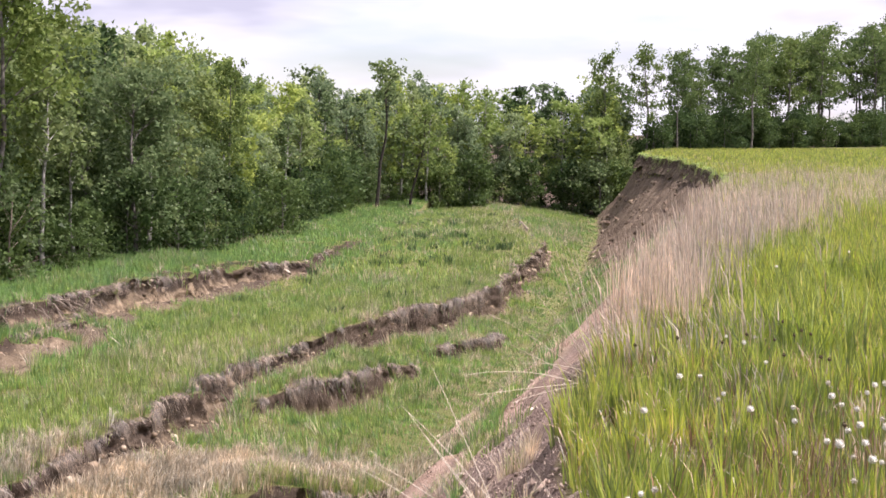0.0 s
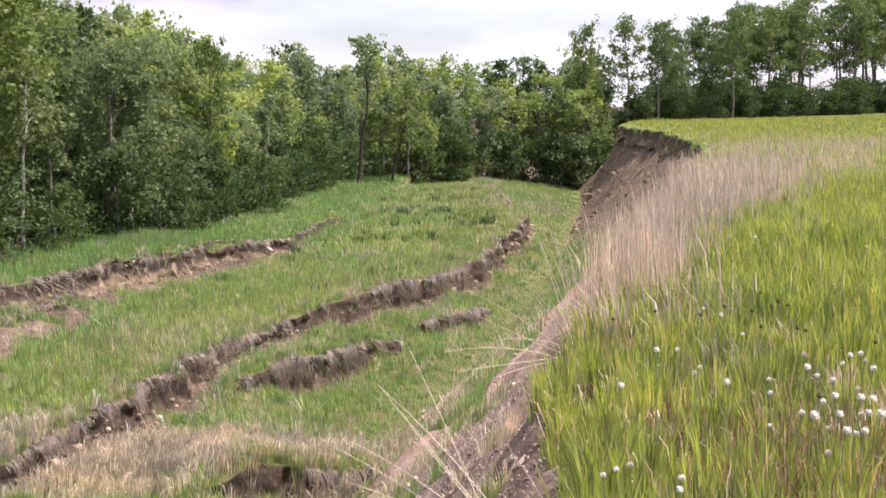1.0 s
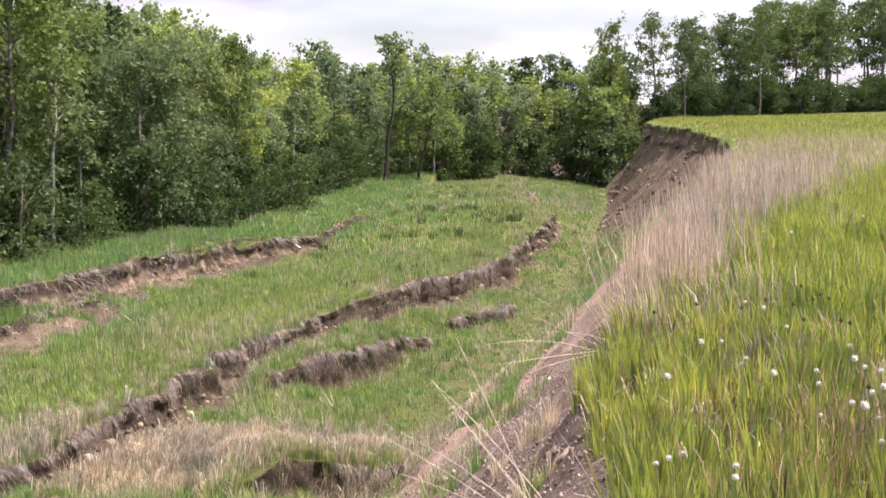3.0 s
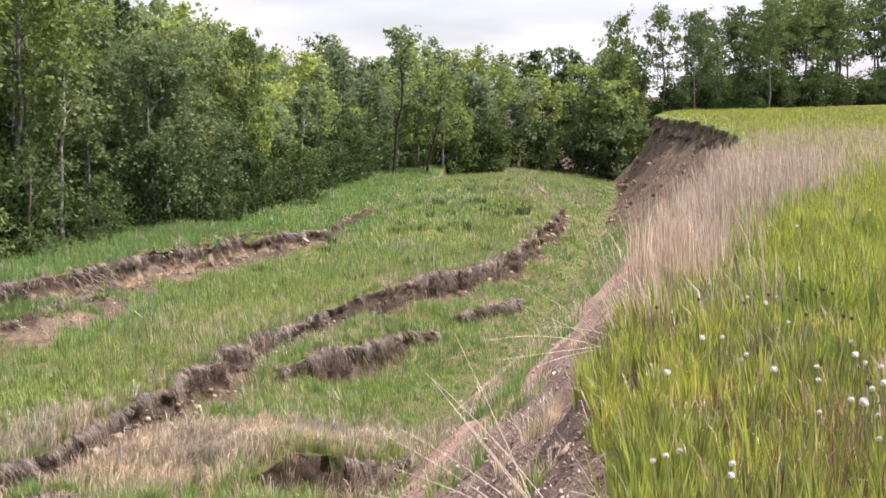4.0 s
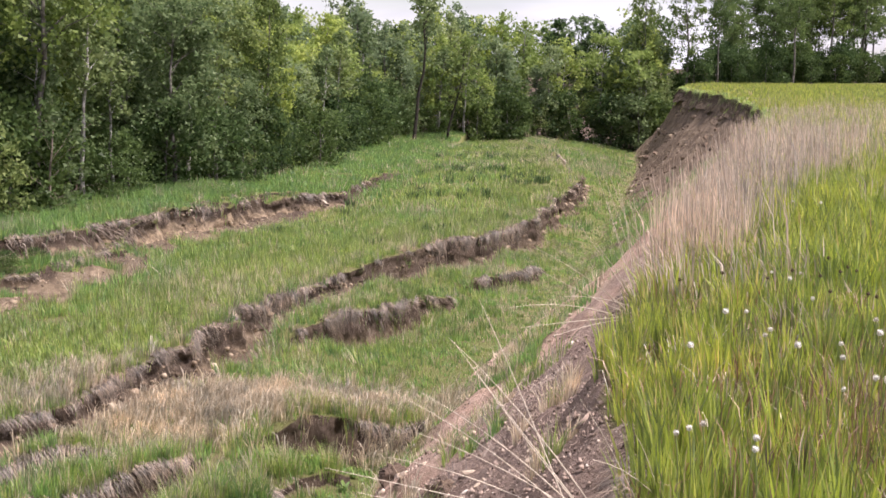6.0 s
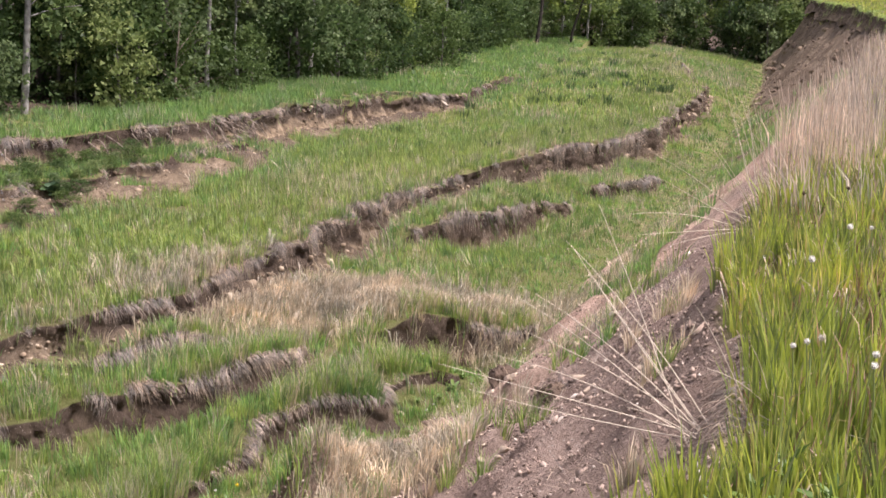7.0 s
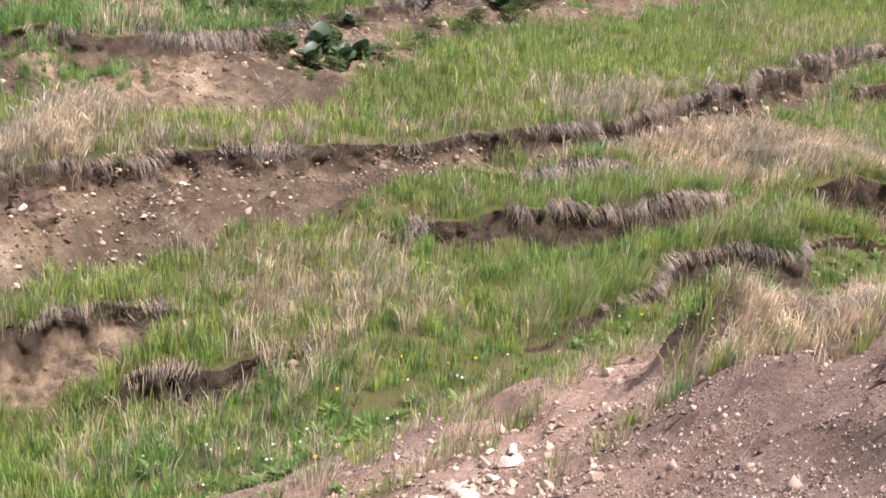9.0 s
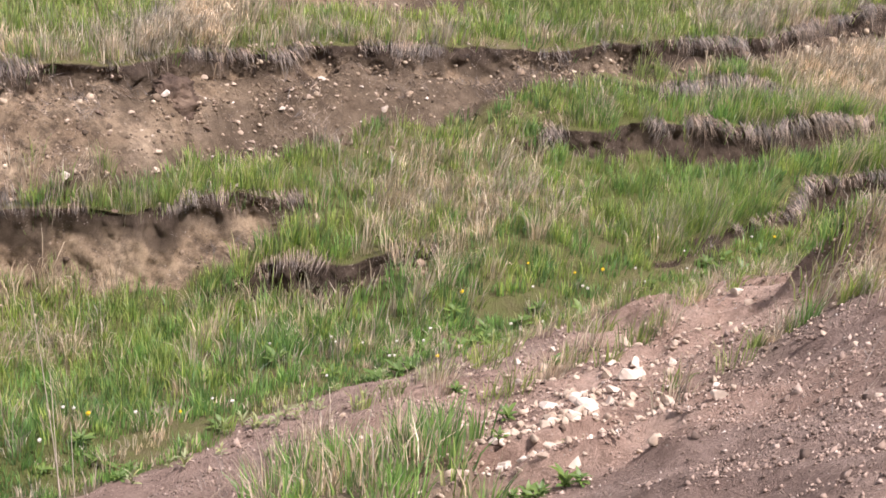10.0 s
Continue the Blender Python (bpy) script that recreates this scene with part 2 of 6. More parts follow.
class Line:
    """A smooth line in plan through points (x, y, value); the low side is on its right."""

    def __init__(self, points, fine=4):
        p = np.array(points, float)
        q = np.vstack([2 * p[0] - p[1], p, 2 * p[-1] - p[-2]])
        out = []
        for k in range(1, len(q) - 2):
            for s in np.arange(fine) / fine:
                out.append(0.5 * (2 * q[k] + (q[k + 1] - q[k - 1]) * s + (2 * q[k - 1] - 5 * q[k] + 4 * q[k + 1] - q[k + 2]) * s * s
                                  + (3 * q[k] - q[k - 1] - 3 * q[k + 1] + q[k + 2]) * s ** 3))
        self.p = np.array(out + [p[-1]])
        self.p[:, 2] = np.maximum(self.p[:, 2], 0) if p[:, 2].min() >= 0 else self.p[:, 2]

    def near(self, x, y):
        """Signed distance (right side positive) and the value at the nearest point."""
        best, sign, val = np.full(x.shape, 1e9), np.ones(x.shape), np.zeros(x.shape)
        for a, b in zip(self.p[:-1], self.p[1:]):
            d = b - a
            t = np.clip(((x - a[0]) * d[0] + (y - a[1]) * d[1]) / (d[0] ** 2 + d[1] ** 2 + 1e-9), 0, 1)
            dx, dy = x - a[0] - t * d[0], y - a[1] - t * d[1]
            m = dx * dx + dy * dy
            w = m < best
            best = np.where(w, m, best)
            sign = np.where(w, np.sign(d[1] * (x - a[0]) - d[0] * (y - a[1])), sign)
            val = np.where(w, a[2] + t * d[2], val)
        return np.sqrt(best) * sign, val

    def along(self, step):
        """Points at even steps: x, y, value and the way to the low side."""
        seg = np.diff(self.p[:, :2], axis=0)
        run = np.concatenate([[0], np.cumsum(np.hypot(*seg.T))])
        s = np.arange(0, run[-1], step)
        x, y, v = (np.interp(s, run, self.p[:, k]) for k in range(3))
        k = np.clip(np.searchsorted(run, s, side="right") - 1, 0, len(seg) - 1)
        n = seg[k] / np.hypot(*seg[k].T)[:, None]
        return x, y, v, n[:, 1], -n[:, 0]


# ---------------------------------------------------------------- the lie of the land
# The field stands at 0; the slip has left a hollow about 5 m below it, stepped in tilted blocks.
LIP = Line([(-8, -9, 0), (-3.6, -2.4, 0), (-1.4, 0.5, 0), (-0.45, 2.2, 0), (0.15, 4.0, 0), (0.45, 5.2, 0), (0.8, 8.2, 0), (1.4, 12.4, 0), (3.2, 20, 0), (5.6, 32, 0),
            (8.4, 44, 0), (10.0, 50.3, 0), (10.75, 56, 0), (11.4, 62, 0), (12.1, 74, 0), (12.35, 82, 0), (12.5, 90, 0), (13.6, 98, 0), (15.6, 107, 0), (18.6, 124, 0), (12, 160, 0)])
FOOT = Line([(-16, -3, 0), (-8.5, 3, 0), (-6.8, 6.4, 0), (-6.35, 8.2, 0), (-5.7, 10.1, 0), (-4.5, 13.1, 0), (-3.6, 15.2, 0), (-1.9, 18.8, 0), (-0.5, 27.5, 0), (0.9, 33.5, 0), (2.1, 38.5, 0),
             (3.6, 48, 0), (5.6, 60, 0), (7.6, 74, 0), (8.8, 82, 0), (9.7, 89, 0), (10.6, 98, 0), (11.3, 106, 0), (13.4, 126, 0), (4, 160, 0)])
BANK = Line([(-17, 3, 0.95), (-14, 7.3, 0.95), (-11.9, 10.8, 0.95), (-11.1, 12.8, 0.9), (-10.3, 14.8, 0.8), (-8.7, 17, 0.65), (-7.0, 20.4, 0.5), (-6.3, 22.2, 0.45), (-5.9, 24, 0.4), (-5.4, 26.6, 0.5),
             (-4.9, 31, 0.6), (-4, 34.3, 0.65), (-2.9, 37.4, 0.65), (-1.3, 41.9, 0.75), (1.4, 46.8, 0.9), (3.0, 57, 0.9), (4.4, 65, 0.7), (4.4, 74, 0.4), (4.0, 84, 0.3), (3.8, 96, 0.1), (2, 110, 0.02)])
FOREST_STEP = Line([(-21, 9, 0.4), (-17.6, 14.4, 0.5), (-15.5, 17.4, 0.6), (-14.6, 19.2, 0.6), (-14.9, 21, 0.45), (-15.0, 23, 0.4), (-14.6, 25.2, 0.5), (-13.9, 28.4, 0.55), (-12.8, 31, 0.5), (-12.0, 32.6, 0.5), (-11.1, 35.2, 0.5),
                    (-10.0, 38.4, 0.5), (-8.5, 42.9, 0.55), (-7.4, 47.2, 0.5), (-5.7, 50.6, 0.4), (-4.9, 61.8, 0.25), (-3.5, 75, 0.05), (-2, 95, 0.0)])
PALE_STEP = Line([(-20, 8, 0.5), (-16.5, 13.0, 0.6), (-14.7, 15.6, 0.7), (-13.5, 16.6, 0.75), (-12.8, 17.4, 0.75), (-12.1, 18.9, 0.6), (-12.3, 21.6, 0.5), (-12.4, 24.6, 0.5), (-11.7, 27.4, 0.45), (-10.8, 30.4, 0.4), (-10.0, 34.4, 0.35), (-9.5, 40, 0.3), (-7.3, 48.6, 0.3), (-5.2, 53, 0.1), (-3.5, 70, 0)])
WOOD_EDGE = Line([(-23, 14.5, 0), (-18.2, 18.8, 0), (-16.7, 21.6, 0), (-16.2, 24.6, 0), (-15.9, 28.2, 0), (-14.9, 32.6, 0), (-13.3, 38.4, 0), (-12.7, 42.6, 0), (-11.4, 48, 0), (-9.0, 57.2, 0),
                  (-8.0, 74, 0), (-6.2, 99, 0), (2.9, 107, 0), (8.5, 109.5, 0), (12.5, 108, 0), (17, 111, 0), (25, 119, 0), (36, 129, 0), (52, 140, 0)], 6)
SMALL = [
    Line([(-13.2, 6.1, 0.75), (-11.6, 8.2, 0.8), (-10.6, 9.65, 0.82), (-10.0, 10.4, 0.75), (-9.4, 11.2, 0.62), (-8.87, 11.85, 0.35), (-8.5, 12.55, 0)]),
    Line([(-9.0, 10.6, 0), (-8.2, 11.5, 0.35), (-7.5, 11.9, 0.35), (-7.0, 12.8, 0)]),
    Line([(-7.6, 15, 0), (-6.7, 16.4, 0.3), (-5.9, 18, 0.4), (-4.8, 19.7, 0.4), (-4.2, 21, 0)]),
    Line([(-7.7, 17.6, 0), (-6.8, 19.2, 0.22), (-6.2, 19.8, 0.25), (-5.2, 21, 0)]),
    Line([(-5.3, 13.4, 0), (-4.7, 15.1, 0.3), (-4.5, 16.3, 0.4), (-3.9, 18, 0.42), (-3.1, 18.9, 0.42), (-2.6, 20.4, 0.4), (-2.2, 21.6, 0)]),
    Line([(-3.7, 21.3, 0), (-3, 22.1, 0.4), (-2.1, 23.1, 0.5), (-1.2, 23.9, 0.4), (-0.8, 24.6, 0)]),
    Line([(-4.3, 29, 0), (-3.6, 30.7, 0.4), (-2.4, 32.5, 0.42), (-1.5, 35.3, 0.42), (-0.9, 36.6, 0)]),
    Line([(-0.8, 38.6, 0), (0.1, 40, 0.3), (1.3, 42.3, 0.3), (2, 43.6, 0)]),
    Line([(1.2, 78, 0), (2.6, 80, 0.8), (4.0, 81.5, 0.8), (5, 83, 0)]),
]


def ragged(x, y):
    """How far the broken edges wander from their lines."""
    return 0.11 * grain(x, y, 0.4) + 0.26 * grain(x, y, 1.15) + 0.16 * grain(x, y, 2.9)


def land(x, y, cut=0.0):
    """Height of the ground, and what lies there: bare earth, pale subsoil, loose scree, and the distances that sort the plants. cut: how far the sheet draws back behind the earth faces."""
    x, y = np.asarray(x, float), np.asarray(y, float)
    rag = ragged(x, y)
    lip, _ = LIP.near(x, y)          # positive on the field
    lip = lip + 0.55 * rag * (1 - ease((y - 40) / 10))
    foot, _ = FOOT.near(x, y)        # positive on the scarp side
    bank, drop = BANK.near(x, y)     # positive towards the camera's side
    wood, up2 = FOREST_STEP.near(x, y)
    palest, up1 = PALE_STEP.near(x, y)
    drop = drop * (1 + 0.5 * grain(x, y, 2.3) * (1 - ease((y - 40) / 10)))
    left = ease((-x - 5) / 5) * ease((22 - y) / 10)
    # field
    zf = 0.0 + 0.45 * ease((y - 35) / 50) + 0.06 * grain(x, y, 3.0) + 0.03 * grain(x, y, 0.8) - 0.12 * ease((0.5 - lip) / 0.5)
    zf = zf + 0.9 * ease((x - 18) / 60) * ease((y + 5) / 60)
    # hollow
    zm = -3.7 + 0.08 * grain(x, y, 4.0) + 0.035 * grain(x, y, 0.9)
    s1, s2 = palest + rag * 1.6, wood + rag * 1.2
    zm = zm + up1 * (1 - 0.45 * ease((s1 + cut) / 0.2) - 0.55 * ease((s1 - 0.1) / (1.1 + 0.7 * ease((21 - y) / 3)))) + up2 * (1 + 0.12 * ease((42 - y) / 8) * ease((y - 26) / 4)) * (1 - ease((s2 + cut) / 0.2)) + 0.25 * ease((-wood - 2) / 10)
    zm = zm - 0.5 * ease((y - 85) / 25) * ease((wood + 3) / 4)
    floor_foot = -4.8 - 0.3 * left
    sb = bank + rag
    low = (0.8 - 0.4 * left) * ease((sb + cut) / 0.2) + (0.2 + 0.4 * left) * ease((sb - 0.1) / (0.4 + 1.3 * left))
    v = np.clip(bank / (np.abs(bank) + np.abs(foot) + 1e-6), 0, 1)
    zl = (-3.7 - drop) * (1 - v) + floor_foot * v + 0.07 * grain(x, y, 1.7) + 0.05 * grain(x, y, 0.6)
    zl = zl + 0.30 * np.clip(grain(x, y, 1.1) - 0.1, 0, 1) * ease((sb - 0.3) / 0.4) * (1 - ease((sb - 1.3) / 0.9))
    steps_bare, edges = np.zeros(x.shape), np.full(x.shape, 9.0)
    pale = left * (0.25 + 0.75 * ease((-x - 10.0) / 0.7)) * (sb > 0.05) * (sb < 2.2) * ease(0.62 + 0.8 * grain(x, y, 0.9) + 0.3 * grain(x, y, 0.3))
    for k, line in enumerate(SMALL):
        box = (line.p[:, 0].min() - 3, line.p[:, 0].max() + 3, line.p[:, 1].min() - 3, line.p[:, 1].max() + 3)
        m = (x > box[0]) & (x < box[1]) & (y > box[2]) & (y < box[3])
        if not m.any():
            continue
        s, h = line.near(x[m], y[m])
        h = h * np.clip(1.0 + (0.35 if k > 1 else 0) - (0.45 if k == 4 else 0) + 0.7 * grain(x[m], y[m], 1.3) * (k > 0), 0.3, 1.9)
        s = s + rag[m]
        wide = 0.17 if k else 0.22
        sc = s + cut
        prof = np.where(sc < 0, 0.5 * ease((s + 1.8) / 1.6), 0.5 - ease(sc / wide) + 0.5 * ease((s - wide) / 2.2))
        if k == 0:
            prof = -ease(sc / wide) * (1 - ease((s - 1.0) / 3.5))
        zl[m] = zl[m] + h * prof
        steps_bare[m] = np.maximum(steps_bare[m], (s > 0.0) * (s < wide * 0.9) * ease(h / 0.2) * ease((0.75 + grain(x[m], y[m], 0.7)) / 0.5))
        if k == 0:
            pale[m] = np.maximum(pale[m], ease((s - 0.10) / 0.05) * (s < wide + 0.9) * ease(h / 0.2))
            steps_bare[m] = np.maximum(steps_bare[m], (s > 0) * (s < 0.48 + 0.25 * grain(x[m], y[m], 0.6)) * ease(h / 0.3))
    zv = np.where(bank > -0.6, zm * (1 - low) + np.minimum(zl, zm + 0.3) * low, zm)
    # scarp between the lip and its foot
    u = np.clip(-lip / (np.abs(lip) + np.abs(foot) + 1e-6), 0, 1)
    steep = ease((y - 45) / 15)
    edge = 0.07 + 0.11 * steep
    zs = -edge + (floor_foot + edge) * (((u + 0.04) ** (0.74 + 0.08 * steep) - 0.0825) / 0.947) + (0.10 + 0.14 * steep) * grain(x, y, 1.4) * np.sqrt(np.clip(u, 0, 1)) + 0.3 * steep * grain(x, y, 3.2) * np.sqrt(u * (1 - u)) + 0.06 * grain(x, y, 0.4) + 0.032 * grain(x, y, 0.19) + steep * (0.34 * grain(x, y, 0.9) + 0.2 * grain(x, y, 0.55)) * np.sqrt(u * (1 - u))
    zs = zs + 0.22 * np.exp(-((x + 3.9) ** 2 + (y - 10.2) ** 2) / 2.0)
    # a mound with a steep back at the foot of the scree, and ledges where the scree has slipped again
    mound = ease((x + 2.68 + 0.10 * grain(x, y, 0.35) + 0.05 * grain(x, y, 0.15)) / 0.42) * np.exp(-(np.clip(x + 2.20, 0, 9) / 0.7) ** 2)
    behind = y - 9.75 + 0.25 * (x + 2.3)
    mound = mound * np.exp(-(behind / np.where(behind > 0, 0.6, 0.34)) ** 2)
    zs = zs + 0.52 * mound * (1 + 0.25 * grain(x, y, 0.28)) - 0.10 * mound * ease((0.25 - np.abs(grain(x, y, 0.45))) / 0.2)
    ledge = grain(x, y, 0.75) + 0.5 * grain(x, y, 0.3)
    zs = zs + 0.16 * (ease(ledge / 0.12) - 0.5) * ease((u - 0.12) / 0.12) * (1 - steep) * ease((0.3 + grain(x, y, 2.4)) / 0.4)
    in_field = lip > 0
    in_scarp = (lip <= 0) & (foot > 0)
    z = np.where(in_field, zf, np.where(in_scarp, zs, zv))
    # which parts are bare
    bank_bare = (sb > -0.02) * (sb < 0.45 + 1.2 * left + 0.5 * left * grain(x, y, 1.6)) * ease(drop / 0.3)
    pale_bare = (s1 > 0.0) * (s1 < 1.25 + 0.7 * ease((21 - y) / 3)) * ease(up1 / 0.25) * ease((grain(x, y, 1.1) + 0.6 + 0.5 * ease((24 - y) / 6)) / 0.3)
    wood_bare = (s2 > 0.0) * (s2 < 0.4 + 0.9 * ease((40 - y) / 8) * ease((y - 27) / 4) * ease(0.6 + grain(x, y, 1.3))) * ease(up2 / 0.2)
    weeds = ease((grain(x, y, 0.9) * 0.5 + grain(x, y, 2.6) * 0.6 - 0.02) / 0.2) * ease((u - 0.35) / 0.3) * (1 - steep)
    bare = np.where(in_field, 0.0, np.where(in_scarp, 1.0 - 0.8 * weeds, np.maximum.reduce([bank_bare, pale_bare, wood_bare, steps_bare])))
    grown = ease((y - 30) / 6) * (1 - ease((y - 47) / 10)) * ease((u - 0.12) / 0.15) * ease((0.75 + grain(x, y, 1.5)) / 0.5)
    bare = np.where(in_scarp, bare * (1 - 0.85 * grown), bare)
    bare = np.where(in_scarp & (steep > 0.3), bare * (1 - 0.9 * ease((u - 0.72 - 0.24 * ease((y - 60) / 15) - 0.10 * grain(x, y, 2.0)) / 0.12)), bare)
    bare = np.where(in_scarp & (u > 0.95 - 0.05 * ease((12.5 - y) / 2) * ease((y - 10) / 2) + 0.05 * grain(x, y, 0.8)) & (steep < 0.5), 0.25, bare)
    bare = np.where(in_scarp, bare * (1 - 0.9 * ease((y - 107) / 4)), bare)
    lumpy = (0.07 + 0.05 * left) * grain(x, y, 0.33) * bare * (~in_scarp) + ((0.05 * left + 0.10 * pale_bare) * grain(x, y, 0.8) + 0.09 * pale_bare * grain(x, y, 0.36) + 0.13 * left * grain(x, y, 0.5) + 0.08 * left * grain(x, y, 0.24)) * bare * (~in_scarp) + 0.03 * grain(x, y, 0.16) * bare
    pale = np.maximum(pale, ease((s1 - 0.15) / 0.15) * pale_bare * (0.35 + 0.65 * ease((24 - y) / 6)) * ease((0.6 + grain(x, y, 2.0)) / 0.8))
    # topsoil below the rims, darkened further for the shadow of the overhanging turf
    humus = ease(0.62 + 0.7 * grain(x, y, 0.9)) * np.maximum.reduce([bank_bare * (sb < 0.20), wood_bare * (s2 < 0.34), pale_bare * (s1 < 0.16), steps_bare * 0.9]) * (~in_field) * (~in_scarp)
    trees, _ = WOOD_EDGE.near(x, y)
    # leaf litter under the trees, with the woodland shade painted into its dark colour
    shaded_litter = ease((-trees - 0.3) / 1.2)
    # painted shade: the mound's side away from the sun, the line under the lip
    humus = np.maximum(np.maximum(humus * (1 - 0.9 * pale) * (1 - 0.6 * left), 0.7 * in_scarp * mound * ease((-1.85 - x) / 0.3)), in_scarp * np.where(steep > 0.5, 0.85 * (u < 0.09 + 0.04 * grain(x, y, 1.4)), 0.25 * (u < 0.03)))
    bare = np.maximum(bare, shaded_litter)
    return dict(z=z + lumpy, humus=np.maximum(humus, 0.75 * shaded_litter), trees=trees, bare=bare, pale=np.where(in_field | in_scarp, 0.0, pale), scree=np.where(in_scarp, 1 - 0.95 * ease((y - 30) / 14), 0.0),
                lip=lip, foot=foot, bank=bank, wood=wood, palest=palest, field=in_field, scarp=in_scarp, left=left, u=u,
                packed=in_scarp * (1 - steep) * np.maximum(ease((0.42 + 0.13 * ease((10 - y) / 2) + 0.2 * grain(x, y, 1.3) - u) / 0.2) * ease((0.75 + 0.5 * ease((9 - y) / 2) + grain(x, y, 1.8)) / 0.6),
                                                         0.8 * ease((u - 0.70 + 0.06 * grain(x, y, 0.9)) / 0.08) * ease((11.5 - y) / 1.5)))


def height(x, y):
    return float(land(np.array([x]), np.array([y]))["z"][0])


def mesh_of(name, verts, faces, material, smooth=False):
    """A mesh from arrays: verts n x 3, faces m x 3 or m x 4."""
    verts, faces = np.asarray(verts, np.float32), np.asarray(faces, np.int32)
    me = bpy.data.meshes.new(name)
    me.vertices.add(len(verts))
    me.vertices.foreach_set("co", verts.ravel())
    k = faces.shape[1]
    me.loops.add(faces.size)
    me.loops.foreach_set("vertex_index", faces.ravel())
    me.polygons.add(len(faces))
    me.polygons.foreach_set("loop_start", np.arange(0, faces.size, k, dtype=np.int32))
    if smooth:
        me.polygons.foreach_set("use_smooth", np.ones(len(faces), bool))
    me.update(calc_edges=True)
    me.materials.append(material)
    return me


def part(name, me, parent, label=""):
    ob = new(name, me)
    ob.parent = parent
    return tagged(ob, label)


# ---------------------------------------------------------------- ground
def spaced(*runs):
    out = []
    for a, b, step in runs:
        out += list(np.arange(a, b, step))
    return np.array(out + [runs[-1][1]])


xs = np.concatenate([-np.geomspace(2500, 60, 14)[:-1], spaced((-60, -24, 2.0), (-24, -16, 0.4), (-16, -7, 0.13), (-7, 1.6, 0.075), (1.6, 3, 0.14), (3, 7, 0.25), (7, 16, 0.22), (16, 60, 1.0)), np.geomspace(60, 2500, 14)[1:]])
ys = np.concatenate([-np.geomspace(2500, 12, 14)[:-1], spaced((-12, 2, 0.6), (2, 3, 0.13), (3, 17, 0.08), (17, 32, 0.13), (32, 56, 0.25), (56, 94, 0.32), (94, 120, 0.5), (120, 160, 4.0)), np.geomspace(160, 3500, 16)[1:]])
gx, gy = np.meshgrid(xs, ys)
info = land(gx.ravel(), gy.ravel(), 0.22)
nx, ny = len(xs), len(ys)
i, j = np.meshgrid(np.arange(nx - 1), np.arange(ny - 1))
a = (j * nx + i).ravel()
ground_mesh = mesh_of("ground", np.stack([gx.ravel(), gy.ravel(), info["z"]], 1), np.stack([a, a + 1, a + nx + 1, a + nx], 1), M_GROUND, True)
for key in ("bare", "pale", "scree", "humus", "packed"):
    at = ground_mesh.attributes.new(key, "FLOAT", "POINT")
    at.data.foreach_set("value", np.clip(info[key], 0, 1).astype(np.float32))
ground = tagged(new("ground", ground_mesh), "slumped grassy hillside with bare earth scarps and stepped banks", "ground", kind="structure")



# ---------------------------------------------------------------- broken faces of the banks
def off_line(x, y, nx_, ny_, s, wander):
    """The distance from a line at which the ragged edge has moved on by s."""
    d = s - wander * ragged(x, y)
    for _ in range(5):
        d = 0.5 * d + 0.5 * (s - wander * ragged(x + nx_ * d, y + ny_ * d))
    return d


